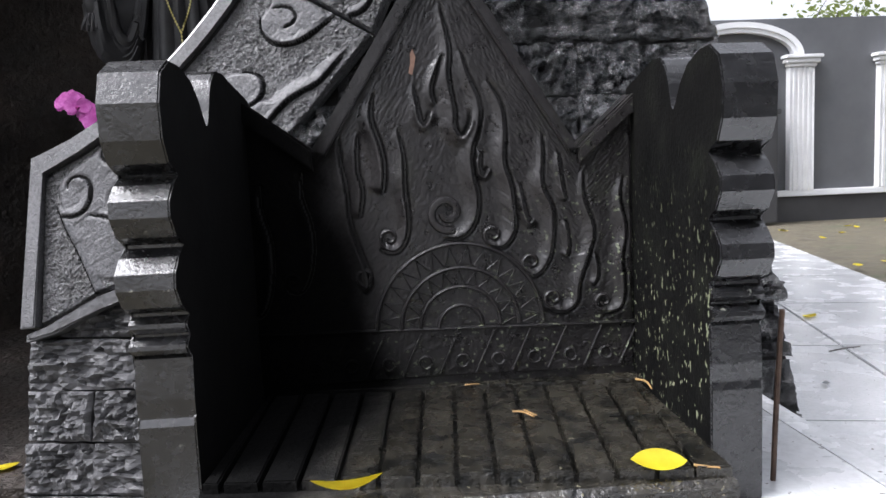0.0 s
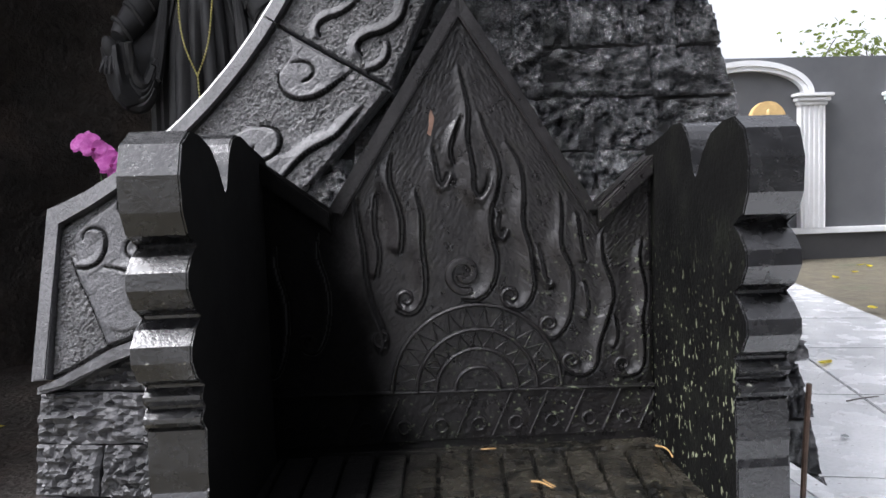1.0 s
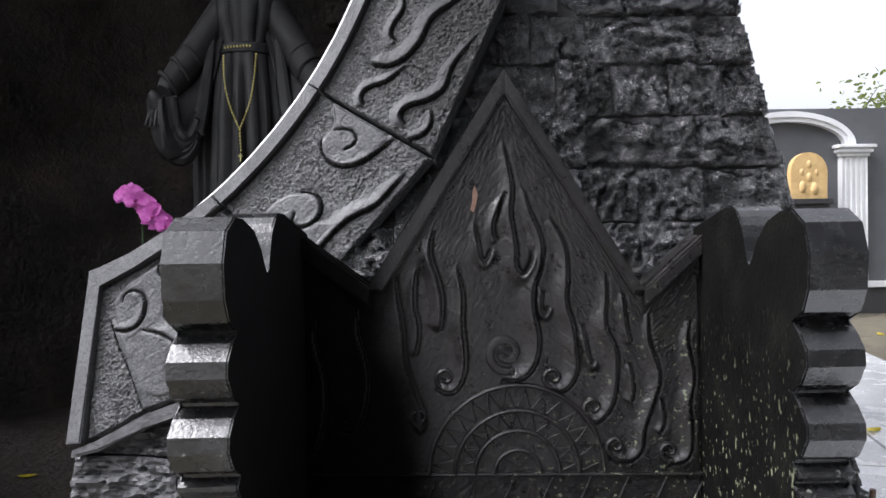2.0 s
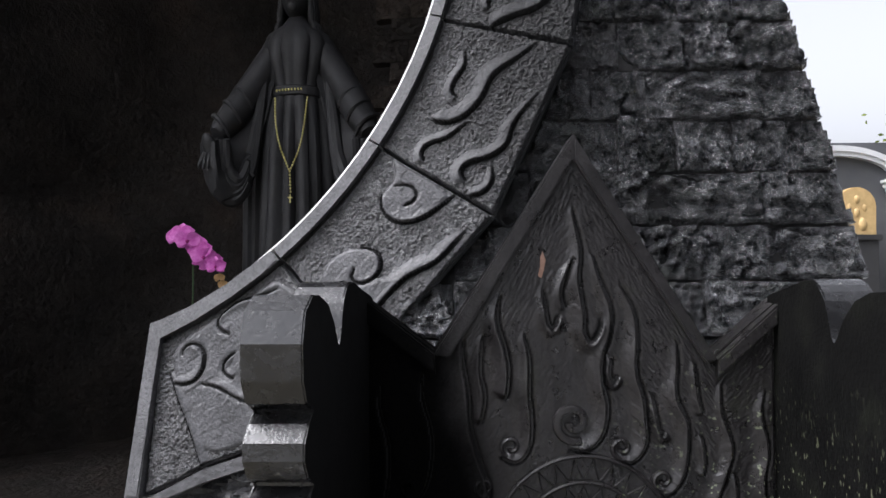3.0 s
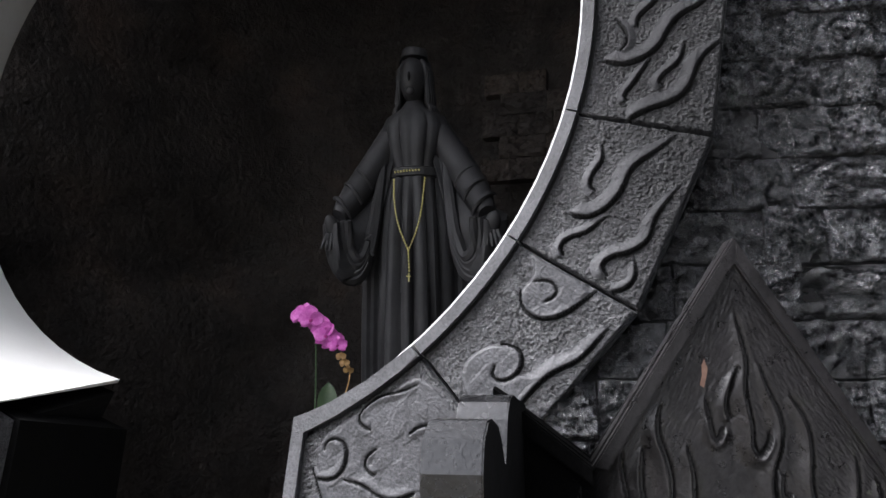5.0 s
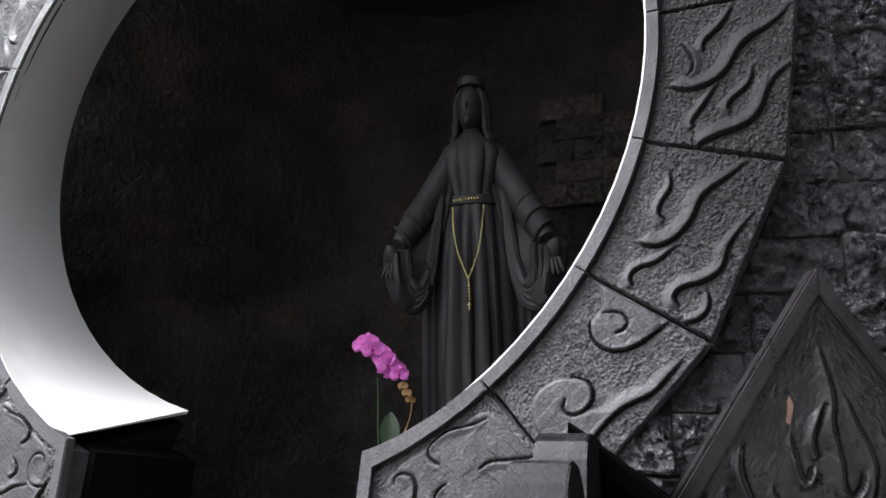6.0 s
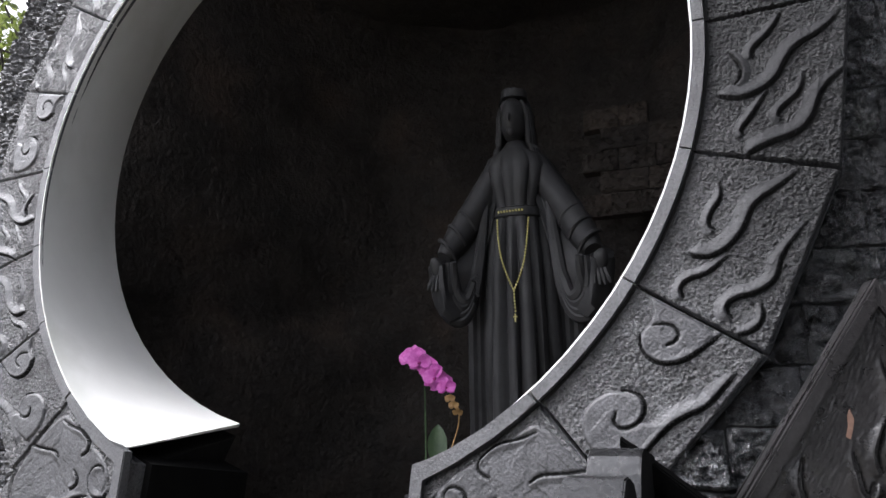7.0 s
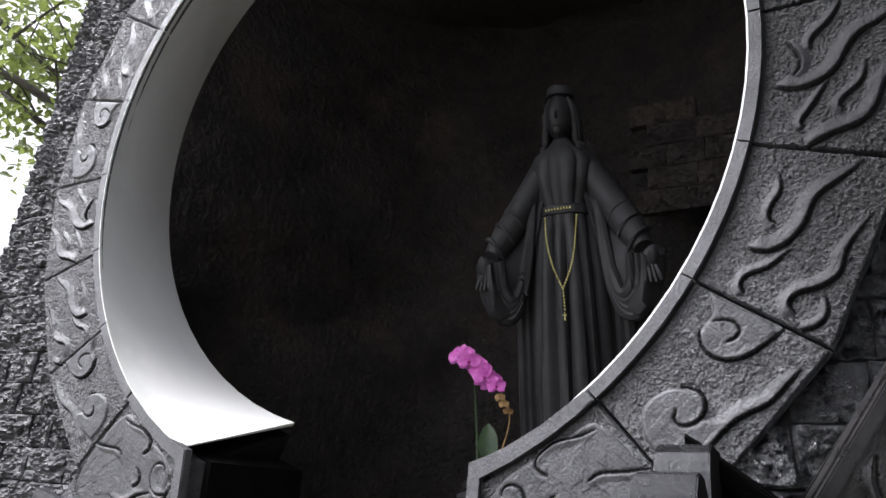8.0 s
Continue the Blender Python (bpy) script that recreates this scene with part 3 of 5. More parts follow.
# ---- split stone blocks ----
def split_block(seed, bulge=0.22, nu=26, nv=20, rough=1.0):
    """A unit block, 1 x 1 on its face, broken in facets towards +z."""
    rnd = random.Random(seed)
    off = Vector((rnd.uniform(0, 50), rnd.uniform(0, 50), rnd.uniform(0, 50)))
    tilt, lean = rnd.uniform(-0.14, 0.14) * rough, rnd.uniform(-0.12, 0.12) * rough
    facets = [[(Vector((rnd.uniform(-0.6, 0.6), rnd.uniform(-0.6, 0.6))), rnd.uniform(-1, 1), rnd.uniform(-1, 1), rnd.uniform(-1, 1)) for _ in range(n)] for n in (8, 55)]

    def broken(p, level, amp, steep):
        c, h, ga, gb = min(facets[level], key=lambda q: (q[0] - p).length_squared)
        return h * amp + ((p.x - c.x) * ga + (p.y - c.y) * gb) * steep

    bm = bmesh.new()
    g = []
    for i in range(nu + 1):
        row = []
        for j in range(nv + 1):
            a, b = i / nu - 0.5, j / nv - 0.5
            rim = min(0.5 - abs(a), 0.5 - abs(b)) * 2
            wob = Vector((a, b)) + Vector((noise.noise(off + Vector((a * 6, b * 6, 1))), noise.noise(off + Vector((a * 6, b * 6, 9))))) * 0.07
            z = bulge * 0.5 + broken(wob, 0, 0.05, 0.4) * rough + broken(wob, 1, 0.06, 1.25) * rough + tilt * a * 2 + lean * b * 2
            z = 0.05 + z * min(1, rim * 9 + 0.45) + noise.noise(off + Vector((a * 14, b * 11, 3))) * 0.07 * min(1, rim * 8)
            ja, jb = (noise.noise(off + Vector((a * 4, b * 4, 7))) * 0.02, noise.noise(off + Vector((a * 4, b * 4, 17))) * 0.03)
            row.append(bm.verts.new((a * 0.998 + ja, b * 0.992 + jb, z)))
        g.append(row)
    for i in range(nu):
        for j in range(nv):
            q = (g[i][j], g[i + 1][j], g[i + 1][j + 1], g[i][j + 1])
            if (i + j + seed) % 2:
                bm.faces.new((q[0], q[1], q[2]))
                bm.faces.new((q[0], q[2], q[3]))
            else:
                bm.faces.new((q[0], q[1], q[3]))
                bm.faces.new((q[1], q[2], q[3]))
    rim = [g[i][0] for i in range(nu + 1)] + [g[nu][j] for j in range(1, nv + 1)] + [g[i][nv] for i in range(nu - 1, -1, -1)] + [g[0][j] for j in range(nv - 1, 0, -1)]
    back = [bm.verts.new((v.co.x, v.co.y, -0.5)) for v in rim]
    for k in range(len(rim)):
        bm.faces.new((rim[k], rim[(k + 1) % len(rim)], back[(k + 1) % len(rim)], back[k]))
    bmesh.ops.recalc_face_normals(bm, faces=bm.faces)
    me = bpy.data.meshes.new("stone_block")
    bm.to_mesh(me)
    bm.free()
    return me


def lay(parent, meshes, to, a0, a1, b, h, depth, cut=0.0):
    """One block at a0..a1, height h from b, on a leaning face; cut: how far its free end leans back over its height."""
    mid = to((a0 + a1) / 2, b + h / 2, 0)
    ea = (to(a1, b, 0) - to(a0, b, 0)).normalized()
    eb = (to(a0, b + h, 0) - to(a0, b, 0)).normalized()
    en = ea.cross(eb)
    m = Matrix((ea, eb, en)).transposed().to_4x4()
    ob = new("stone_block", rnd.choice(meshes))
    ob.parent = parent
    flip = rnd.random() < 0.5 and not cut
    if cut:
        ob.data = ob.data.copy()
        for v in ob.data.vertices:
            v.co.x += (v.co.x + 0.5) * v.co.y * cut / (a1 - a0)
    m = Matrix.Translation(mid) @ m @ (pose(0, 0, 0, 0, 0, 180) if flip else Matrix.Identity(4)) @ Matrix.Diagonal((a1 - a0 - 0.003, h - 0.003, depth, 1))
    ob.matrix_parent_inverse = (Matrix.Translation(parent.location)).inverted()
    ob.matrix_basis = m
    return ob


def edge_at(z):
    for (x0, z0), (x1, z1) in zip(EDGE, EDGE[1:]):
        if z0 <= z <= z1:
            return x0 + (x1 - x0) * (z - z0) / (z1 - z0)
    return EDGE[-1][0]


wing_stones = [split_block(s) for s in range(10)]
for me in wing_stones:
    me.materials.append(M_split)
rnd = random.Random(11)
COURSE = 0.1165
z = 1.456 - 10 * COURSE
row = 0
while z < 2.55:
    right = edge_at(z + COURSE / 2)
    x = ring_x(z + 0.06) + rnd.uniform(-0.02, 0.06) if z > 0.95 else -0.42
    while x < right - 0.03:
        x1 = x + rnd.choice((0.105, 0.125, 0.125, 0.145, 0.245))
        if x1 > right - 0.06:
            x1 = right
        end = x1 == right
        lay(wing_wall, wing_stones, wing, x, x1, z, COURSE, 0.085 + rnd.uniform(-0.015, 0.03), edge_at(z + COURSE) - edge_at(z) if end else 0.0)
        x = x1
    z += COURSE
    row += 1

grey_stones = [split_block(40 + s, 0.12, 20, 16, 0.4) for s in range(6)]
for me in grey_stones:
    me.materials.append(M_splitgrey)
for s in (1, -1):
    v = -1.345 + 0.108
    for k in range(6):
        u = 0.425 if k else 0.49
        while u < (1.25 if s > 0 else 1.85):
            u1 = u + rnd.choice((0.15, 0.2, 0.24))
            a, b = (u, u1) if s > 0 else (-u1, -u)
            lay(monument, grey_stones, lambda a, b, w: arch(a, b, w - 0.05), a, b, v - 0.108, 0.108, 0.16)
            u = u1
        v -= 0.108
# left flank, beside the ring
v = -1.30
while v < 1.3:
    half = 1.66 - 0.13 * v
    u0 = -half
    start = -math.sqrt(max(0.0, (R_OUT - 0.05) ** 2 - max(0, abs(v + 0.055)) ** 2)) if abs(v) < 1.3 else -0.3
    if v < -0.62:
        start = -0.78 + 0.55 * (v + 1.3) * -0.9
    while u0 < start - 0.02:
        u1 = min(u0 + rnd.choice((0.12, 0.16, 0.2)), start)
        lay(monument, grey_stones, lambda a, b, w: arch(a, b, w - 0.062), u0, u1, v, 0.108, 0.14)
        u0 = u1
    v += 0.108

# pale stones at the back of the grotto
pale_stones = [split_block(80 + s, 0.2, 14, 10, 0.5) for s in range(4)]
for me in pale_stones:
    me.materials.append(M_cavestone)
for j in range(5):
    u = 0.16 + 0.1 * (j % 2)
    while u < 0.95 - 0.06 * j:
        u1 = u + rnd.choice((0.16, 0.2, 0.26))
        if j < 4 or rnd.random() > 0.3:
            lay(cave_wall, pale_stones, lambda a, b, w: arch(a, b, w - 2.22), u, u1, 0.46 + 0.13 * j, 0.13, 0.1)
        u = u1

# ---- statue in the grotto ----
def statue():
    bm = bmesh.new()
    ox, oy, zf = -0.80, 3.12, 0.80

    def section(z, rx, ry, folds, depth, cx=0.0, cy=0.0, phase=0.0, n=72):
        ring = []
        for i in range(n):
            q = 2 * math.pi * i / n
            k = 1 + depth * (0.5 - 1.6 * (1 - abs(math.sin(folds * 0.5 * q + phase))) ** 2 + 0.4 * math.sin(5 * q + 2.1 * phase + 1.0))
            ring.append(bm.verts.new((ox + cx + rx * k * math.cos(q), oy + cy + ry * k * math.sin(q), zf + z)))
        return ring

    def loft(rings):
        for r0, r1 in zip(rings, rings[1:]):
            n = len(r0)
            for j in range(n):
                bm.faces.new((r0[j], r0[(j + 1) % n], r1[(j + 1) % n], r1[j]))
        bm.faces.new(rings[0])
        bm.faces.new(rings[-1])

    body = ((0.0, 0.175, 0.15, 0.08), (0.10, 0.172, 0.148, 0.09), (0.30, 0.164, 0.14, 0.15), (0.55, 0.154, 0.132, 0.16), (0.80, 0.144, 0.124, 0.14), (0.95, 0.132, 0.115, 0.11),
            (1.03, 0.118, 0.102, 0.04), (1.07, 0.113, 0.098, 0.03), (1.12, 0.122, 0.105, 0.08), (1.20, 0.148, 0.118, 0.07), (1.27, 0.158, 0.115, 0.04), (1.32, 0.138, 0.10, 0.02),
            (1.36, 0.075, 0.075, 0.0), (1.40, 0.05, 0.052, 0.0), (1.45, 0.046, 0.048, 0.0))
    loft([section(z, rx, ry, 13, d * 1.5, 0.0, 0.0, 0.4 * z) for z, rx, ry, d in body])
    # sash
    loft([section(z, r, r * 0.88, 20, 0.02) for z, r in ((1.03, 0.115), (1.037, 0.126), (1.07, 0.124), (1.077, 0.112))])
    # head, hair and veil
    head = Vector((ox - 0.005, oy - 0.03, zf + 1.50))
    bmesh.ops.create_uvsphere(bm, u_segments=24, v_segments=16, radius=1.0, matrix=Matrix.LocRotScale(head, None, (0.074, 0.09, 0.11)))
    bmesh.ops.create_icosphere(bm, subdivisions=1, radius=0.014, matrix=Matrix.LocRotScale(head + Vector((0, -0.09, -0.01)), None, (0.8, 1, 1.7)))
    hood = []
    for z, rx, ry, cy in ((1.40, 0.085, 0.085, 0.035), (1.46, 0.094, 0.095, 0.02), (1.53, 0.096, 0.10, 0.01), (1.59, 0.085, 0.095, 0.0), (1.63, 0.055, 0.065, 0.0), (1.645, 0.02, 0.03, 0.0)):
        ring_ = []
        for i in range(40):
            q = math.pi * (-0.14 + 1.28 * i / 39)
            ring_.append(bm.verts.new((ox + rx * math.cos(q), oy + cy + ry * math.sin(q) * (1 + 0.05 * math.sin(11 * q)), zf + z)))
        hood.append(ring_)
    for r0, r1 in zip(hood, hood[1:]):
        for j in range(39):
            bm.faces.new((r0[j], r0[j + 1], r1[j + 1], r1[j]))
    bm.faces.new(hood[-1])
    for s in (-1, 1):                                        # wavy hair falling to the shoulders
        for k in range(7):
            a = 0.95 + 0.2 * k
            hx, hy = s * 0.092 * math.sin(a), -0.08 * math.cos(a)
            tube(bm, [(ox + hx * 0.6, oy + hy * 0.8 - 0.01, zf + 1.59), (ox + hx, oy + hy - 0.01, zf + 1.53), (ox + hx * 0.98, oy + hy, zf + 1.47), (ox + hx * 1.08, oy + hy - 0.008, zf + 1.41), (ox + hx * 1.02, oy + hy, zf + 1.36), (ox + hx * 1.2, oy + hy, zf + 1.31)],
                 [0.010, 0.015, 0.014, 0.016, 0.013, 0.005], 8, 2)
    # chin
    for dz, rx, rz in ((-0.072, 0.028, 0.026),):
        bmesh.ops.create_icosphere(bm, subdivisions=2, radius=1.0, matrix=Matrix.LocRotScale(head + Vector((0, -0.062, dz)), None, (rx, 0.022, rz)))
    # crown-like cap
    bmesh.ops.create_cone(bm, segments=24, radius1=0.075, radius2=0.07, depth=0.04, cap_ends=True, matrix=Matrix.Translation((ox, oy - 0.01, zf + 1.625)))
    # arms, wide sleeves, open palms
    for s in (-1, 1):
        tube(bm, [(ox + s * 0.10, oy, zf + 1.26), (ox + s * 0.175, oy - 0.02, zf + 1.13), (ox + s * 0.27, oy - 0.08, zf + 0.97), (ox + s * 0.33, oy - 0.17, zf + 0.86)],
             [0.064, 0.068, 0.066, 0.036], 16, 2)
        sl = []
        for t_, (du, dy, top, drop) in enumerate(((0.13, 0.0, 1.22, 0.10), (0.165, -0.015, 1.17, 0.2), (0.195, -0.03, 1.12, 0.32), (0.23, -0.055, 1.06, 0.38), (0.265, -0.08, 1.0, 0.38), (0.315, -0.13, 0.93, 0.33), (0.345, -0.15, 0.90, 0.27), (0.362, -0.155, 0.885, 0.14), (0.366, -0.155, 0.87, 0.05))):
            ring_ = []
            for i in range(24):
                q = 2 * math.pi * i / 24
                fold = 1 + 0.22 * math.sin(4 * q + 0.6 * t_)
                ring_.append(bm.verts.new((ox + s * (du + 0.05 * math.cos(q) * fold), oy + dy + 0.06 * math.sin(q + 0.5) * fold, zf + top - drop / 2 + drop / 2 * math.sin(q) * (1 + 0.05 * math.sin(3 * q)))))
            sl.append(ring_)
        loft(sl)
        for k in range(4):                                   # the sleeve's folds hang in nested loops
            g = 0.026 * k
            tube(bm, [(ox + s * (0.355 - g), oy - 0.17 - 0.01 * k, zf + 0.84), (ox + s * (0.36 - g), oy - 0.16, zf + 0.70 + g * 0.5), (ox + s * (0.315 - 0.8 * g), oy - 0.15, zf + 0.605 + g), (ox + s * (0.24 - 0.2 * g), oy - 0.13, zf + 0.60 + 1.2 * g),
                      (ox + s * (0.185 + 0.1 * g), oy - 0.11, zf + 0.72 + g), (ox + s * (0.155 + 0.2 * g), oy - 0.08, zf + 0.95), (ox + s * 0.14, oy - 0.05, zf + 1.14)],
                 [0.016, 0.022, 0.026, 0.026, 0.022, 0.018, 0.012], 8, 2)
        for k in range(3):                                   # wrinkles across the forearm
            c = Vector((ox + s * (0.235 + 0.04 * k), oy - 0.055 - 0.04 * k, zf + 1.03 - 0.065 * k))
            tube(bm, [c + Vector((-s * 0.045, -0.04, -0.05)), c + Vector((-s * 0.02, -0.068, 0.0)), c + Vector((s * 0.02, -0.055, 0.035)), c + Vector((s * 0.05, -0.01, 0.04))], [0.006, 0.011, 0.011, 0.005], 6, 2)
        palm = Vector((ox + s * 0.355, oy - 0.20, zf + 0.815))
        bmesh.ops.create_icosphere(bm, subdivisions=2, radius=1.0, matrix=Matrix.LocRotScale(palm, Euler((0.3, s * 0.35, 0)), (0.034, 0.02, 0.052)))
        for k in range(4):
            a = palm + Vector((s * (-0.02 + 0.0135 * k), -0.006, -0.03))
            tube(bm, [a, a + Vector((s * 0.004 * k, -0.012, -0.035)), a + Vector((s * 0.007 * k, -0.012, -0.068 + 0.006 * abs(k - 1.5)))], [0.0105, 0.010, 0.007], 6, 1)
    # mantle folds falling beside the body
    for s in (-1, 1):
        for k in range(3):
            x = ox + s * (0.165 + 0.035 * k)
            tube(bm, [(x - s * 0.03, oy + 0.02, zf + 1.18), (x, oy + 0.02, zf + 0.8), (x + s * 0.01, oy + 0.03, zf + 0.35), (x + s * 0.01, oy + 0.03, zf + 0.02)], [0.03, 0.035, 0.035, 0.03], 8, 2)
    for v in bm.verts:
        if v.co.z > zf + 1.07:
            v.co.z = zf + 1.07 + (v.co.z - zf - 1.07) * 0.91
        if v.co.z > zf + 1.34:
            v.co.x = ox + (v.co.x - ox) * 0.86
        v.co.x = ox + (v.co.x - ox) * (0.86 if v.co.x < ox else 0.97)
    ob = part("statue", bm, M_statue, None, "", True)
    return tagged(ob, "dark grey robed statue with open arms on a plinth", "statue")


statue()
bm = bmesh.new()
box(bm, (-1.20, 2.80, GZ + 0.02), (-0.42, 3.55, 0.80), 0.015)
tagged(part("plinth", bm, M_cave), "dark stone plinth under the statue", "plinth")

# rosary over the statue's sash
rosary = thing("rosary", (-0.82, 2.95, 1.6), "yellow bead rosary hung over the statue's sash", "rosary")


def beads(pts, step, r, name):
    bm = bmesh.new()
    line = smooth_line(pts, 3)
    d = 0.0
    for a, b in zip(line, line[1:]):
        seg = (b - a).length
        while d < seg:
            bmesh.ops.create_icosphere(bm, subdivisions=1, radius=r, matrix=Matrix.LocRotScale(a + (b - a) * (d / seg), None, (0.8, 0.8, 1.1)))
            d += step
        d -= seg
    under(part(name, bm, M_bead, None, "", True), rosary)


RX, RY = -0.800, 3.008
beads([(RX - 0.062, RY, 1.848), (RX - 0.02, RY - 0.004, 1.852), (RX + 0.05, RY, 1.855)], 0.0125, 0.0055, "bead_strand")
beads([(RX - 0.068, RY, 1.815), (RX - 0.064, RY - 0.02, 1.72), (RX - 0.045, RY - 0.03, 1.62), (RX - 0.002, RY - 0.035, 1.517)], 0.0125, 0.0055, "bead_strand")
beads([(RX + 0.062, RY, 1.82), (RX + 0.055, RY - 0.02, 1.72), (RX + 0.04, RY - 0.03, 1.62), (RX - 0.002, RY - 0.035, 1.517)], 0.0125, 0.0055, "bead_strand")
beads([(RX - 0.002, RY - 0.035, 1.517), (RX, RY - 0.035, 1.47), (RX + 0.002, RY - 0.035, 1.432)], 0.0135, 0.0055, "pendant_strand")
bm = bmesh.new()
box(bm, (RX - 0.0025, RY - 0.038, 1.392), (RX + 0.0025, RY - 0.033, 1.425))
box(bm, (RX - 0.009, RY - 0.038, 1.411), (RX + 0.009, RY - 0.033, 1.4155))
under(part("cross", bm, M_bead), rosary)

# ---- orchid ----
orchid = thing("orchid", (-1.17, 2.92, 0.62), "magenta orchid spray with a dried stem in a pot", "plant")
bm = bmesh.new()
bmesh.ops.create_cone(bm, segments=20, radius1=0.06, radius2=0.08, depth=0.16, cap_ends=True, matrix=Matrix.Translation((-1.13, 2.68, 0.70)))
under(part("pot", bm, M_dado), orchid)
bm = bmesh.new()
tube(bm, [(-1.13, 2.68, 0.76), (-1.15, 2.75, 0.92), (-1.20, 2.92, 1.12), (-1.205, 2.91, 1.24), (-1.25, 2.90, 1.275)], [0.004, 0.0035, 0.003, 0.002], 6, 2)
tube(bm, [(-1.205, 2.91, 1.24), (-1.15, 2.90, 1.20), (-1.09, 2.89, 1.13)], [0.0025, 0.002], 6, 2)
under(part("stem", bm, M_stem), orchid)
bm = bmesh.new()
tube(bm, [(-1.12, 2.68, 0.76), (-1.05, 2.80, 0.96), (-1.05, 2.90, 1.06), (-1.085, 2.895, 1.12)], [0.003, 0.0025, 0.002], 6, 2)
under(part("dried_stem", bm, M_dry), orchid)


def petal(bm, m, length, width, cup):
    n, w = 6, 4
    g = []
    for i in range(n + 1):
        t_ = i / n
        half = width * math.sin(math.pi * min(1, t_ * 0.94 + 0.06)) ** 0.7 / 2
        g.append([bm.verts.new(m @ Vector((half * (2 * j / w - 1), t_ * length, cup * (t_ * t_) + 0.25 * half * abs(2 * j / w - 1)))) for j in range(w + 1)])
    for i in range(n):
        for j in range(w):
            bm.faces.new((g[i][j], g[i][j + 1], g[i + 1][j + 1], g[i + 1][j]))


def flower(name, at, size, face, mat):
    bm = bmesh.new()
    q = Vector(face).to_track_quat("Z", "Y").to_matrix().to_4x4()
    for k, (ang, ln, wd) in enumerate(((0, 1.0, 0.75), (120, 0.95, 0.6), (240, 0.95, 0.6), (68, 1.05, 1.15), (-68, 1.05, 1.15))):
        petal(bm, Matrix.Translation(at) @ q @ pose(0, 0, 0.002 * k, 0, 0, ang), size * ln, size * wd, -0.2 * size)
    ob = under(part(name, bm, mat, None, "", True), orchid)
    bm = bmesh.new()
    bmesh.ops.create_icosphere(bm, subdivisions=1, radius=size * 0.17, matrix=Matrix.Translation(Vector(at) + Vector(face).normalized() * size * 0.15))
    part("lip", bm, M_lip if mat is M_petal else M_dry, ob, "", True)


rnd = random.Random(3)
SPRAY = [(-1.265, 1.268), (-1.235, 1.278), (-1.21, 1.255), (-1.185, 1.235), (-1.165, 1.215), (-1.15, 1.19), (-1.13, 1.17), (-1.105, 1.155)]
for i, (x, z) in enumerate(SPRAY):
    flower("flower", (x, 2.90 - 0.01 * (i % 3), z), 0.05 if i not in (0, 7) else 0.04, (rnd.uniform(-0.3, 0.5), -1, rnd.uniform(-0.2, 0.3)), M_petal)
for x, z in ((-1.09, 1.11), (-1.075, 1.085), (-1.06, 1.06)):
    flower("dried_flower", (x, 2.89, z), 0.022, (rnd.uniform(-0.5, 0.5), -1, rnd.uniform(-0.6, 0.2)), M_dry)
bm = bmesh.new()
petal(bm, Matrix.Translation((-1.15, 2.90, 0.86)) @ pose(0, 0, 0, 75, 0, 10), 0.16, 0.08, -0.02)
petal(bm, Matrix.Translation((-1.12, 2.92, 0.78)) @ pose(0, 0, 0, 60, 0, -50), 0.2, 0.07, -0.05)
under(part("leaf", bm, M_stem, None, "", True), orchid)
orchid.location += Vector((0.034, 0, -0.015))
bm = bmesh.new()
box(bm, (-1.21, 2.58, GZ + 0.03), (-0.985, 2.78, 0.605), 0.01)
tagged(part("pot_stand", bm, M_cave), "dark stone stand under the orchid pot", "stand")

# ---- carving ----
def ridge(bm, pts, to, width, height, base=0.0, rounds=2):
    """A raised line of even width."""
    line = smooth_line([(a, b, 0) for a, b in pts], rounds) if rounds else [Vector((a, b, 0)) for a, b in pts]
    n = len(line)
    prev = None
    for i, p in enumerate(line):
        d = (line[min(i + 1, n - 1)] - line[max(i - 1, 0)]).normalized()
        q = Vector((d.y, -d.x, 0))
        sec = [(-0.5, -0.003), (-0.32, height * 0.8), (0.0, height), (0.32, height * 0.8), (0.5, -0.003)]
        ring = [bm.verts.new(to(p.x + q.x * o * width, p.y + q.y * o * width, base + z)) for o, z in sec]
        if prev:
            for j in range(4):
                bm.faces.new((prev[j], prev[j + 1], ring[j + 1], ring[j]))
        else:
            bm.faces.new(ring)
        prev = ring
    bm.faces.new(prev)


def on_gable(a, b, w):
    return Vector((a, Y_BACK + 0.012 - w, b))


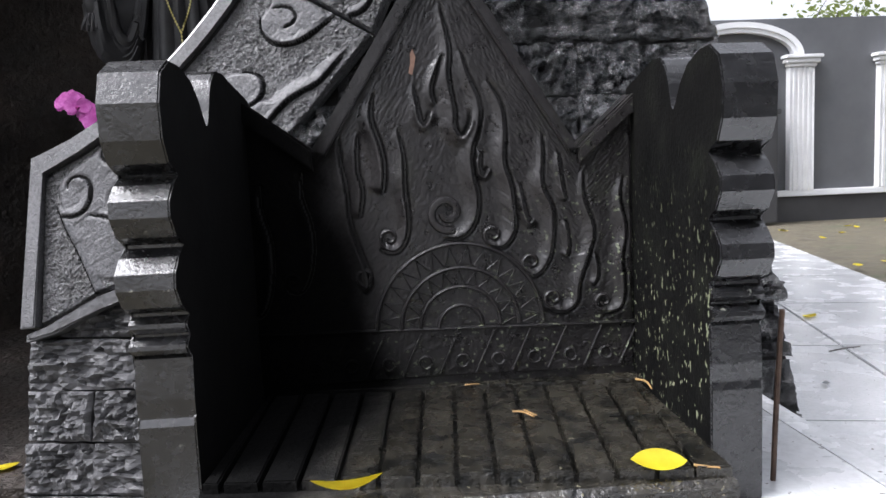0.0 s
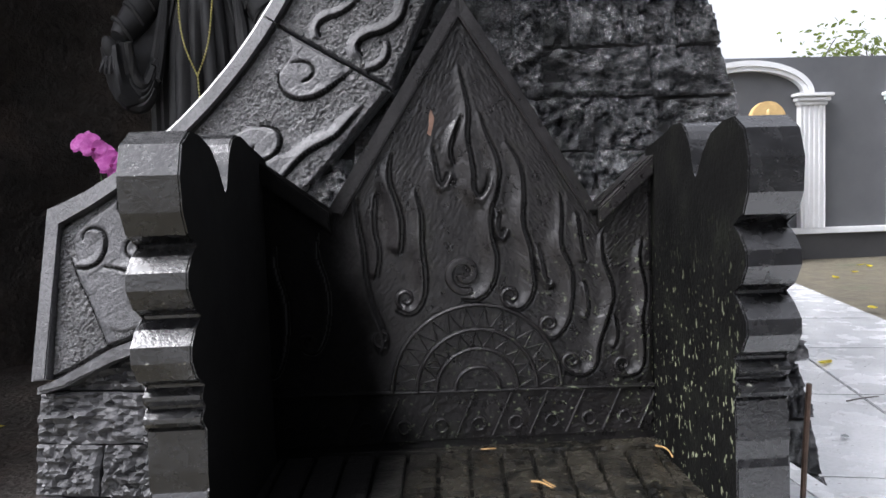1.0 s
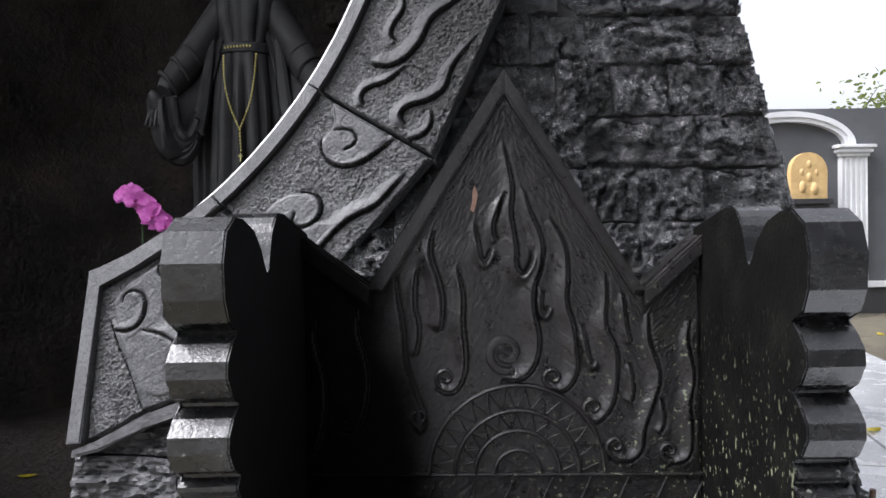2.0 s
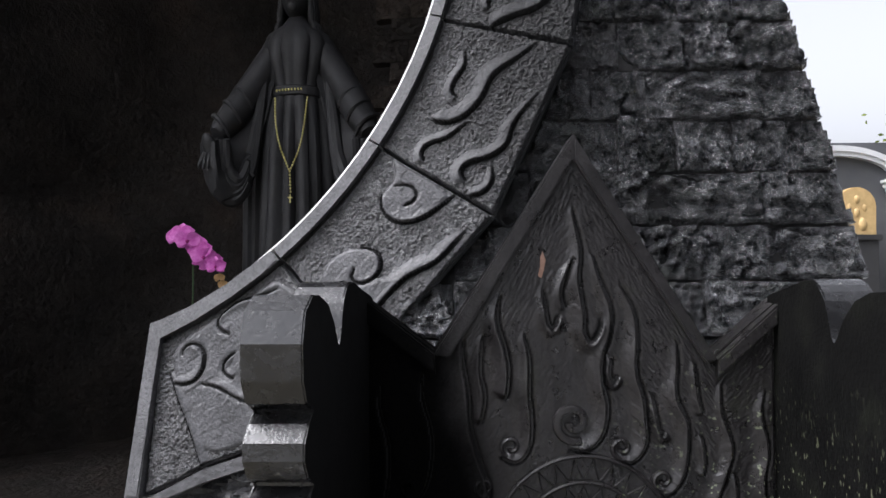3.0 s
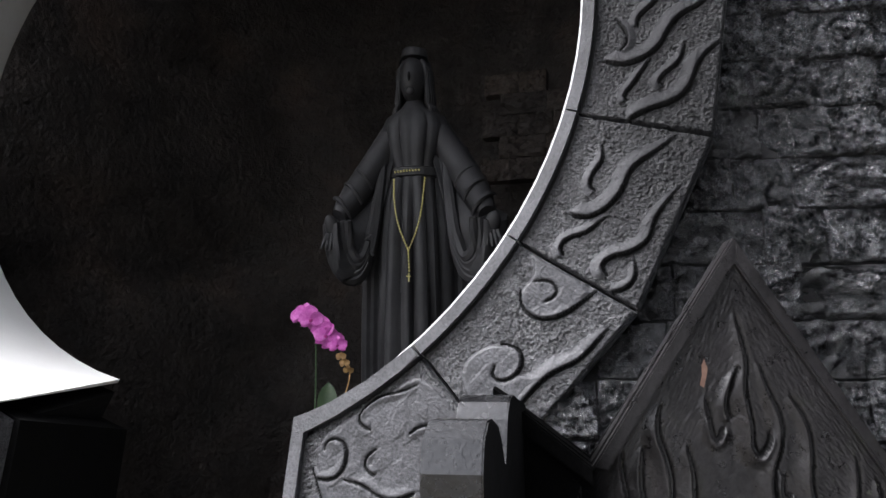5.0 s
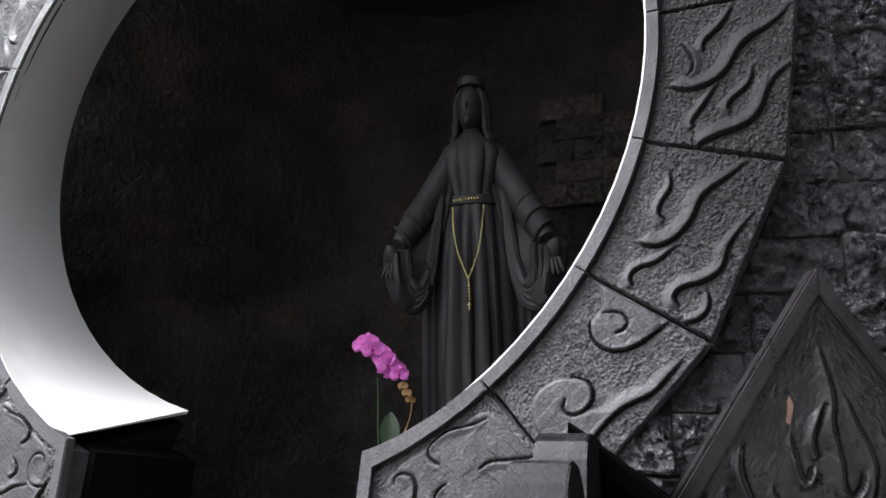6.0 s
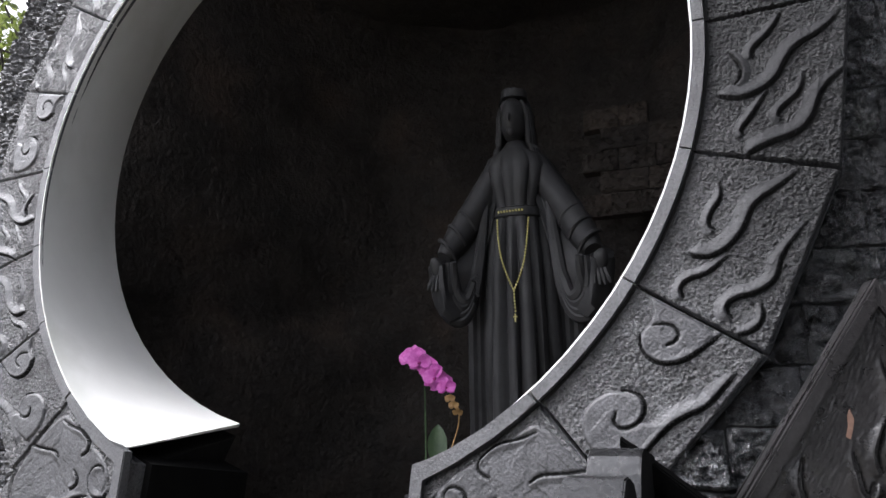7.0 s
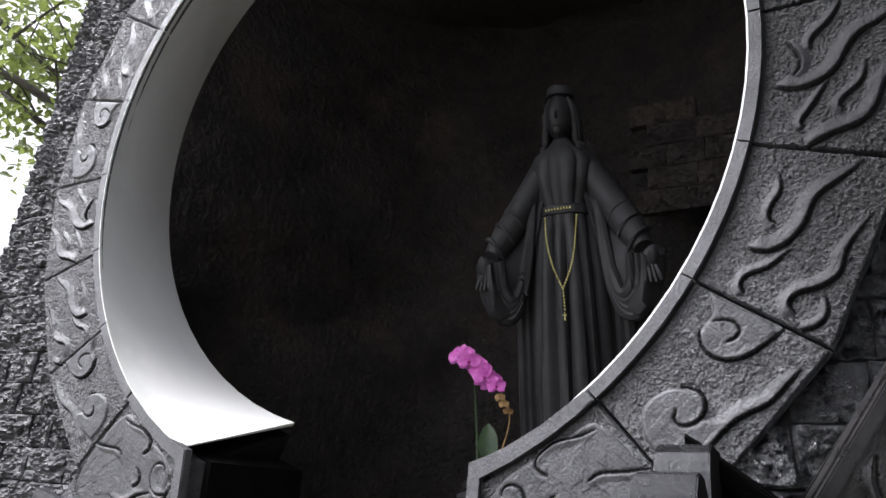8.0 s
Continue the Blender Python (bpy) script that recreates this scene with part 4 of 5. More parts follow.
def relief(pts, strokes, bodies=(), deep=0.006, groove=0.0045):
    """Heights of carved work at the points (n, 2). Strokes: (line, width, height, side), a crease with the stone
    raised on one side and a narrow groove on the other; bodies: (outline, height), raised flat shapes.
    Gives the raised and the sunk heights."""
    up, down = np.zeros(len(pts)), np.zeros(len(pts))
    for line, wide, high, side in strokes:
        ln = np.array([(p.x, p.y) for p in smooth_line([(a, b, 0) for a, b in line], 2)])
        near = np.where(((pts > ln.min(0) - wide * 2) & (pts < ln.max(0) + wide * 2)).all(1))[0]
        if not len(near):
            continue
        p = pts[near]
        a, d = ln[:-1], ln[1:] - ln[:-1]
        size = np.maximum((d * d).sum(1), 1e-12)
        along = (((p[:, None] - a) * d).sum(2) / size).clip(0, 1)
        gap = p[:, None] - (a + along[..., None] * d)
        dist = np.sqrt((gap * gap).sum(2))
        k = dist.argmin(1)
        r = np.arange(len(p))
        t = (k + along[r, k]) / len(a)
        sign = np.sign(gap[r, k, 0] * d[k, 1] - gap[r, k, 1] * d[k, 0]) * side
        fade = np.minimum(1, t / 0.3) ** 0.8 * np.minimum(1, (1 - t) / 0.12)
        w = wide * (0.25 + 0.75 * fade)
        dist = dist[r, k]
        h = high * fade * np.exp(-(dist / w) ** 2 * 1.6) * np.minimum(1, 0.55 + dist / 0.005)
        up[near] = np.maximum(up[near], np.where(sign > 0, h, 0))
        cut = -deep * fade ** 0.6 * np.exp(-((dist - groove * 0.35) / groove) ** 2)
        down[near] = np.minimum(down[near], np.where(sign < 0, cut, 0))
    for outline, high in bodies:
        q = np.array([(p.x, p.y) for p in smooth_line([(a, b, 0) for a, b in list(outline) + list(outline[:1])], 2)])
        inside, edge = np.zeros(len(pts), bool), np.full(len(pts), 9.0)
        for a, b in zip(q, q[1:]):
            cross = (a[1] > pts[:, 1]) != (b[1] > pts[:, 1])
            inside ^= cross & (pts[:, 0] < (b[0] - a[0]) * (pts[:, 1] - a[1]) / (b[1] - a[1] + 1e-12) + a[0])
            d = b - a
            t = (((pts - a) @ d) / max(d @ d, 1e-12)).clip(0, 1)
            edge = np.minimum(edge, np.linalg.norm(pts - a - t[:, None] * d, axis=1))
        up = np.maximum(up, np.where(inside, high * np.minimum(1, edge / 0.007) ** 0.6, 0))
    return up, down


def carved_sheet(name, flat, to, base, strokes, bodies, mats, grain, deep=0.006, groove=0.0045, skirt=0.02):
    """A carved surface over a grid (rows, columns, 2) of places on a plane; mats: dressed, stippled, groove black."""
    ni, nj = flat.shape[:2]
    pts = flat.reshape(-1, 2)
    up, down = relief(pts, strokes, bodies, deep, groove)
    rng = np.random.default_rng(ni * 1000 + nj)
    soft = rng.normal(size=(ni, nj))
    soft = (soft + np.roll(soft, 1, 0) + np.roll(soft, 1, 1) + np.roll(soft, (1, 1), (0, 1))) / 2
    wave = np.repeat(np.repeat(rng.normal(size=(ni // 9 + 2, nj // 9 + 2)), 9, 0), 9, 1)[:ni, :nj].ravel()
    plain = np.minimum(1, up / 0.003)
    z = base + up + down + grain * soft.ravel() * (1 - 0.85 * plain) * 0.5 + 0.0004 * wave * plain
    zz = z.reshape(ni, nj)
    zz[0] = zz[-1] = base - skirt
    zz[:, 0] = zz[:, -1] = base - skirt
    verts = [to(a, b, w) for (a, b), w in zip(pts.tolist(), zz.ravel().tolist())]
    idx = np.arange(ni * nj).reshape(ni, nj)
    quads = np.stack([idx[:-1, :-1], idx[1:, :-1], idx[1:, 1:], idx[:-1, 1:]], -1).reshape(-1, 4)
    me = bpy.data.meshes.new(name)
    me.from_pydata(verts, [], quads.tolist())
    for m in mats:
        me.materials.append(m)
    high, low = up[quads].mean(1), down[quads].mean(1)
    # groove faces take the black that paints in their shade and grime
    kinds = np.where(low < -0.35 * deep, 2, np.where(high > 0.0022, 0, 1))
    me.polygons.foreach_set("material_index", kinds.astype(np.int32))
    me.polygons.foreach_set("use_smooth", [True] * len(quads))
    bm = bmesh.new()
    bm.from_mesh(me)
    bmesh.ops.recalc_face_normals(bm, faces=bm.faces)
    bm.faces.ensure_lookup_table()
    if bm.faces[len(bm.faces) // 2].normal.dot(Vector(to(0, 0, 1)) - Vector(to(0, 0, 0))) < 0:
        bmesh.ops.reverse_faces(bm, faces=bm.faces)
    bm.to_mesh(me)
    bm.free()
    return new(name, me)


# flames: each line runs from the tip of a tongue down its steep side to the curl at its foot
FLAMES = [
    ([(0.044, 1.235), (0.051, 1.196), (0.058, 1.159), (0.052, 1.122), (0.058, 1.085), (0.063, 1.055), (0.060, 1.030), (0.074, 1.012), (0.090, 1.036), (0.092, 1.06)], 0.026),
    ([(0.077, 1.160), (0.085, 1.121), (0.106, 1.076), (0.105, 1.031), (0.088, 0.994), (0.090, 0.948), (0.100, 0.910), (0.092, 0.868), (0.068, 0.842), (0.035, 0.846)], 0.026),
    ([(0.119, 1.110), (0.145, 1.067), (0.147, 1.014), (0.142, 0.969), (0.156, 0.930), (0.159, 0.892), (0.162, 0.853), (0.141, 0.822), (0.110, 0.828)], 0.026),
    ([(0.106, 0.992), (0.100, 0.966), (0.108, 0.944), (0.118, 0.962)], 0.012),
    ([(-0.006, 1.106), (0.000, 1.064), (0.003, 1.044), (0.014, 1.034), (0.024, 1.060)], 0.016),
    ([(0.045, 1.155), (0.028, 1.116), (0.022, 1.092), (0.03, 1.07)], 0.014),
    ([(-0.074, 1.094), (-0.083, 1.053), (-0.066, 1.007), (-0.060, 0.969), (-0.066, 0.925)], 0.026),
    ([(-0.036, 1.034), (-0.026, 0.983), (-0.030, 0.938), (-0.023, 0.884), (-0.028, 0.844), (-0.048, 0.822), (-0.074, 0.834)], 0.024),
    ([(-0.137, 1.022), (-0.135, 0.980), (-0.126, 0.935), (-0.125, 0.881), (-0.112, 0.834), (-0.090, 0.775), (-0.104, 0.757)], 0.026),
    ([(0.212, 1.018), (0.211, 0.966), (0.206, 0.928), (0.228, 0.889), (0.227, 0.849), (0.222, 0.803), (0.198, 0.770), (0.174, 0.778)], 0.024),
]
MORE_FLAMES = [
    ([(0.170, 0.935), (0.177, 0.891), (0.184, 0.862), (0.192, 0.872)], 0.014),
    ([(0.281, 0.950), (0.280, 0.902), (0.302, 0.846), (0.286, 0.800), (0.269, 0.753), (0.268, 0.720), (0.244, 0.703), (0.214, 0.714)], 0.022),
    ([(0.351, 0.938), (0.343, 0.899), (0.358, 0.843), (0.345, 0.797), (0.352, 0.749), (0.348, 0.706), (0.315, 0.699)], 0.02),
    ([(0.248, 0.868), (0.255, 0.825), (0.249, 0.802)], 0.013),
    ([(0.301, 0.805), (0.306, 0.768), (0.296, 0.750)], 0.012),
    ([(-0.103, 1.03), (-0.11, 0.97), (-0.098, 0.93), (-0.108, 0.885)], 0.016),
    ([(-0.20, 0.97), (-0.206, 0.93), (-0.185, 0.87), (-0.19, 0.80), (-0.21, 0.76), (-0.235, 0.77)], 0.024),
    ([(-0.27, 0.95), (-0.275, 0.91), (-0.255, 0.85), (-0.26, 0.77), (-0.28, 0.72), (-0.30, 0.74)], 0.024),
    ([(0.238, 0.985), (0.243, 0.93), (0.25, 0.90)], 0.014),
]


def gable_top(x):
    xs, zs = zip(*GABLE[2:7])
    return np.interp(x, xs, zs)


SHEET = 0.004                                               # the carved face stands this far before the slab
gx = np.linspace(X_L + 0.002, X_R - 0.001, 300)
face = np.stack([np.stack([np.full(250, x), 0.60 + (gable_top(x) - 0.012 - 0.60) * np.linspace(0, 1, 250)], -1) for x in gx])
strokes = [(line, wide * 0.78, 0.011 if wide > 0.018 else 0.008, 1) for line, wide in FLAMES + MORE_FLAMES]
under(carved_sheet("flame_relief", face, on_gable, SHEET, strokes, (), (M_gable, M_gable, M_shade_grime), 0.0006, 0.007, 0.0042), candle_box)
for x, z, r in ((0.043, 0.889, 0.033), (-0.057, 0.850, 0.019), (0.121, 0.848, 0.019), (0.186, 0.797, 0.018), (0.223, 0.732, 0.018), (0.312, 0.722, 0.017), (-0.100, 0.785, 0.017), (-0.222, 0.785, 0.015)):
    bm = bmesh.new()
    turns = [(x + r * (1 - 0.78 * i / 16) * math.cos(0.5 * i + 1.2), z - r * (1 - 0.78 * i / 16) * math.sin(0.5 * i + 1.2)) for i in range(17)]
    ridge(bm, turns, on_gable, r * 0.5, 0.009, SHEET, rounds=1)
    under(part("spiral", bm, M_gable, None, "", True), candle_box)

# rising sun: arcs and a zigzag between them, with a band of slashes and rings below
SX, SZ = 0.060, 0.690
for r in (0.145, 0.103, 0.07, 0.038):
    bm = bmesh.new()
    ridge(bm, [(SX + r * math.cos(math.pi * i / 24), SZ + r * math.sin(math.pi * i / 24)) for i in range(25)], on_gable, 0.009, 0.008, SHEET, rounds=0)
    under(part("sun_arc", bm, M_gable, None, "", True), candle_box)
for r0, r1, n in ((0.109, 0.139, 14), (0.075, 0.098, 11)):
    for i in range(n):
        q0, q1, q2 = (math.pi * (i + k) / n for k in (0.08, 0.5, 0.92))
        tri = [(SX + r0 * math.cos(q0), SZ + r0 * math.sin(q0)), (SX + r1 * math.cos(q1), SZ + r1 * math.sin(q1)), (SX + r0 * math.cos(q2), SZ + r0 * math.sin(q2))]
        bm = bmesh.new()
        ridge(bm, tri, on_gable, 0.004, 0.004, SHEET, rounds=0)
        under(part("sun_ray", bm, M_gable), candle_box)
bm = bmesh.new()
ridge(bm, [(X_L, 0.694), (X_R, 0.681)], on_gable, 0.008, 0.006, SHEET, rounds=0)
for i in range(11):
    x = -0.30 + 0.064 * i
    ridge(bm, [(x, 0.607), (x + 0.034, 0.680)], on_gable, 0.0045, 0.004, SHEET, rounds=0)
    ridge(bm, [(x + 0.04 + 0.011 * math.cos(0.6 * k), 0.629 + 0.011 * math.sin(0.6 * k)) for k in range(11)], on_gable, 0.005, 0.005, SHEET, rounds=0)
under(part("border_relief", bm, M_gable), candle_box)

# arch panels: three motifs, laid by radius and by the angle from the panel's lower joint
MOTIF_HOOK = [([(1.300, 16.3), (1.288, 14.7), (1.272, 12.8), (1.247, 11.4), (1.214, 10.9), (1.186, 11.3), (1.166, 12.6)], 0.03, 1),
              ([(1.180, 13.6), (1.207, 14.6), (1.230, 14.4), (1.234, 13.6), (1.222, 12.8)], 0.018, 1),
              ([(1.205, 6.6), (1.223, 7.3), (1.249, 7.6), (1.270, 6.8), (1.275, 5.5), (1.261, 4.4), (1.243, 4.2), (1.232, 5.2)], 0.03, 1),
              ([(1.362, 14.2), (1.357, 12.3), (1.354, 10.4), (1.331, 8.6), (1.321, 7.1), (1.321, 4.4), (1.33, 2.0)], 0.03, 1)]
MOTIF_FLAME = [([(1.172, 13.6), (1.188, 11.9), (1.176, 10.2), (1.180, 8.6), (1.200, 8.4)], 0.02, 1),
               ([(1.318, 16.0), (1.292, 14.3), (1.262, 12.7), (1.249, 11.5), (1.250, 9.3), (1.237, 7.3), (1.214, 5.9), (1.192, 5.4), (1.165, 5.4)], 0.032, 1),
               ([(1.358, 11.6), (1.337, 8.7), (1.335, 7.4), (1.344, 5.9), (1.322, 4.2), (1.286, 3.0), (1.280, 1.7), (1.306, 1.2)], 0.024, 1),
               ([(1.242, 6.6), (1.222, 4.2), (1.188, 2.9), (1.184, 1.6), (1.202, 0.9)], 0.02, 1),
               ([(1.336, 3.6), (1.355, 2.4), (1.348, 1.1), (1.325, 0.2)], 0.02, 1)]
MOTIF_WAVE = [([(1.372, 15.0), (1.338, 13.1), (1.284, 11.9), (1.261, 10.3), (1.248, 8.5), (1.219, 7.2), (1.173, 6.3), (1.128, 6.9)], 0.032, 1),
              ([(1.258, 15.8), (1.234, 13.7), (1.193, 12.0), (1.196, 10.8)], 0.02, 1),
              ([(1.150, 12.2), (1.180, 10.1), (1.180, 8.6), (1.166, 7.9)], 0.02, -1),
              ([(1.374, 9.1), (1.332, 7.2), (1.324, 4.5), (1.304, 2.9), (1.249, 1.7), (1.210, 0.2)], 0.03, 1),
              ([(1.298, 9.0), (1.296, 6.9), (1.263, 5.5), (1.254, 4.4), (1.268, 4.2)], 0.018, 1),
              ([(1.233, 7.4), (1.206, 4.4), (1.187, 2.8), (1.198, 2.1)], 0.018, 1)]
TEAR = [(1.140, 16.2), (1.30, 16.2), (1.288, 14.7), (1.272, 12.8), (1.247, 11.4), (1.214, 10.9), (1.186, 11.3), (1.166, 12.6), (1.175, 14.2)]
HOOK_BODY = [(1.29, 1.0), (1.24, 0.8), (1.201, 1.5), (1.176, 3.2), (1.183, 5.4), (1.205, 6.8), (1.235, 7.4), (1.262, 7.0), (1.27, 5.6), (1.29, 6.4), (1.318, 7.2), (1.318, 4.4)]
for i, p in enumerate(panels):
    a0, a1 = JOINTS[i], JOINTS[i + 1]
    left = (a0 + a1) / 2 > 90
    k = (a1 - a0) / 16.5
    kind = i % 3 if not left else (len(panels) - 1 - i) % 3
    seen = i < 5 or i > 9                                    # the crown's panels are cut more coarsely

    def spot(r, d):
        return polar(r, a1 - d * k if left else a0 + d * k)

    lines = [([spot(r, d) for r, d in line], wide, 0.0085 if wide > 0.022 else 0.0065, -side if left else side) for line, wide, side in (MOTIF_HOOK, MOTIF_FLAME, MOTIF_WAVE)[kind]]
    shapes = [([spot(r, d) for r, d in shape], 0.007) for shape in ((TEAR, HOOK_BODY) if kind == 0 else ())]
    half, mid, fine = (a1 - a0) / 2 - 0.14, (a0 + a1) / 2, 130 if seen else 40
    grid = []
    for q in np.linspace(-half, half, fine):
        edge = R_OUT * math.cos(radians(half)) / math.cos(radians(q)) - 0.003
        grid.append([polar(r, mid + q) for r in np.linspace(R_MOULD + 0.004, edge, fine)])
    under(carved_sheet("relief", np.array(grid), arch, -0.012, lines, shapes, (M_carve, M_field, M_shade_grime), 0.0022), p)

FOOT = [([(0.527, -1.031), (0.529, -1.012), (0.549, -1.004), (0.573, -1.015), (0.578, -1.046), (0.565, -1.076), (0.537, -1.088), (0.508, -1.083)], 0.03, 1),
        ([(0.735, -0.885), (0.695, -0.902), (0.645, -0.911), (0.606, -0.942), (0.602, -0.966), (0.632, -0.981)], 0.025, -1),
        ([(0.650, -1.021), (0.627, -1.037), (0.624, -1.060), (0.650, -1.072)], 0.02, -1),
        ([(0.57, -1.083), (0.620, -1.090), (0.650, -1.108), (0.69, -1.121), (0.74, -1.10)], 0.03, -1),
        ([(0.86, -0.955), (0.791, -0.969), (0.741, -0.971), (0.719, -0.990)], 0.025, -1),
        ([(0.498, -1.06), (0.530, -1.125), (0.56, -1.178), (0.60, -1.262)], 0.02, -1)]
FOOT_BODY = [(0.50, -1.03), (0.53, -0.985), (0.60, -0.945), (0.68, -0.895), (0.74, -0.85), (0.90, -1.03), (0.90, -1.12), (0.70, -1.20), (0.60, -1.235), (0.56, -1.17), (0.52, -1.10)]
for s, p in zip((1, -1), feet):
    lines = [([(s * u, v) for u, v in line], wide, 0.009, s * side) for line, wide, side in FOOT]
    grid = []
    for u in np.linspace(0.470, 0.920, 170):
        top = -math.sqrt(R_MOULD ** 2 - u * u) - 0.006 if u < 0.7316 else -0.830 - 1.1234 * (u - 0.7316)
        low = np.interp(u, (0.462, 0.50, 0.60, 0.70, 0.99), (-1.316, -1.302, -1.247, -1.21, -1.117))
        grid.append([(s * u, v) for v in np.linspace(low, top, 130)])
    under(carved_sheet("relief", np.array(grid), arch, -0.012, lines, [([(s * u, v) for u, v in FOOT_BODY], 0.005)], (M_carve, M_field, M_shade_grime), 0.002), p)
    # sloping rough sill between the foot and the plinth stones
    bm = bmesh.new()
    prism(bm, [(s * u, v) for u, v in ((0.44, -1.335), (0.50, -1.312), (0.60, -1.258), (0.70, -1.222), (0.95, -1.13), (1.1, -1.1), (1.1, -1.14), (0.95, -1.165), (0.70, -1.25), (0.60, -1.285), (0.50, -1.335), (0.44, -1.35))], -0.09, -0.004, arch, 0.005)
    under(part("sill", bm, M_splitgrey), p)

# ---- fallen leaves and scraps ----
def leaf_mesh(bm, m, length, width, curl, bend=0.0):
    n = 10
    g = []
    for i in range(n + 1):
        t_ = i / n
        half = width / 2 * math.sin(math.pi * t_) ** 0.75 + 0.0006
        x = (t_ - 0.5) * length
        z = curl * (2 * t_ - 1) ** 2
        y = bend * (2 * t_ - 1) ** 2
        g.append([bm.verts.new(m @ Vector((x, y + half * s_, z + abs(s_) * half * 0.25 + 0.0008))) for s_ in (-1, -0.5, 0, 0.5, 1)])
    for i in range(n):
        for j in range(4):
            bm.faces.new((g[i][j], g[i][j + 1], g[i + 1][j + 1], g[i + 1][j]))
    bmesh.ops.solidify(bm, geom=list(bm.faces), thickness=0.0006)


def fallen_leaf(m, length, width, curl, label, group="fallen leaves", mat=None, name="fallen_leaf"):
    bm = bmesh.new()
    leaf_mesh(bm, Matrix.Identity(4), length, width, curl)
    ob = part(name, bm, mat or M_leafy, None, "", True)
    ob.matrix_basis = m
    return tagged(ob, label, "leaf", group)


fallen_leaf(pose(0.260, 0.800, FLOOR_Z + 0.006, 24, 3, -6), 0.070, 0.036, 0.003, "bright yellow fallen leaf on the wet boards")
fallen_leaf(pose(-0.125, 0.803, FLOOR_Z + 0.001, -50, 0, 6), 0.088, 0.024, 0.014, "curled yellow fallen leaf on the box's front lip")
dry = fallen_leaf(pose(1.87, 3.22, GZ + 0.004, 0, 0, 20), 0.085, 0.05, 0.012, "yellow fallen leaf on the wet pavement")
fallen_leaf(pose(3.02, 4.62, GZ + 0.004, 0, 0, 70), 0.12, 0.06, 0.01, "yellow-green fallen leaf on the wet pavement")
fallen_leaf(pose(-1.08, 1.90, GZ + 0.034, 0, 0, 40), 0.08, 0.04, 0.006, "yellow fallen leaf on the dark floor")
fallen_leaf(pose(-1.54, 2.75, GZ + 0.034, 0, 0, 10), 0.07, 0.035, 0.006, "yellow fallen leaf on the dark floor")
rnd = random.Random(21)
for i in range(46):
    y = rnd.uniform(4.6, 8.0)
    x = 3.0 + (y - 4.0) * 0.25 + rnd.uniform(0.1, 4.0)
    copy_thing(dry, pose(x, y, GZ - 0.026, rnd.uniform(-8, 8), rnd.uniform(-8, 8), rnd.uniform(0, 360)))
fallen_leaf(pose(1.35, 2.23, GZ + 0.006, 0, 10, 60), 0.05, 0.03, 0.012, "crumpled white scrap on the wet pavement", "", M_white, "paper_scrap")
bm = bmesh.new()
tube(bm, [(1.60, 2.62, GZ + 0.006), (1.68, 2.64, GZ + 0.01), (1.75, 2.66, GZ + 0.006)], [0.003, 0.002], 6, 1)
tagged(part("twig", bm, M_bark), "thin dark twig on the wet pavement", "twig")


def scrap(pts, r, mat, label):
    bm = bmesh.new()
    tube(bm, pts, [r, r * 0.6], 6, 2)
    tagged(part("twig", bm, mat), label, "twig", "scraps in the box")


scrap([(0.118, 1.035, 0.589), (0.13, 1.025, 0.592), (0.145, 1.005, 0.589)], 0.0022, M_dry, "short reddish twig on the wet boards")
scrap([(0.137, 1.04, 0.589), (0.142, 1.022, 0.590), (0.15, 1.01, 0.589)], 0.0015, M_dry, "short reddish twig on the wet boards")
scrap([(0.352, 1.155, 0.591), (0.362, 1.13, 0.595), (0.36, 1.10, 0.590)], 0.002, M_dry, "pale curled stalk beside the side panel")
scrap([(0.06, 1.185, 0.591), (0.075, 1.18, 0.593), (0.085, 1.186, 0.591)], 0.002, M_dry, "short reddish twig on the wet boards")
scrap([(0.305, 0.80, 0.584), (0.318, 0.795, 0.583), (0.335, 0.79, 0.582)], 0.0022, M_dry, "short pale twig on the box's front lip")
bm = bmesh.new()
prism(bm, [(-0.004, 1.165), (0.001, 1.15), (-0.002, 1.135), (-0.006, 1.121), (-0.012, 1.125), (-0.008, 1.14), (-0.008, 1.155)], 0.0, 0.0015, lambda a, b, w: on_gable(a, b, w + SHEET))
under(part("chipped_patch", bm, M_chip, None, "orange-brown chipped patch"), candle_box)
bm = bmesh.new()
prism(bm, [(1.035 + 0.011 * math.cos(q), 0.622 + 0.02 * math.sin(q)) for q in (2 * math.pi * i / 14 for i in range(14))], X_R - 0.0015, X_R + 0.002, lambda a, b, w: (w, a, b))
under(part("lichen_patch", bm, M_lichen, None, "pale oval lichen patch"), candle_box)

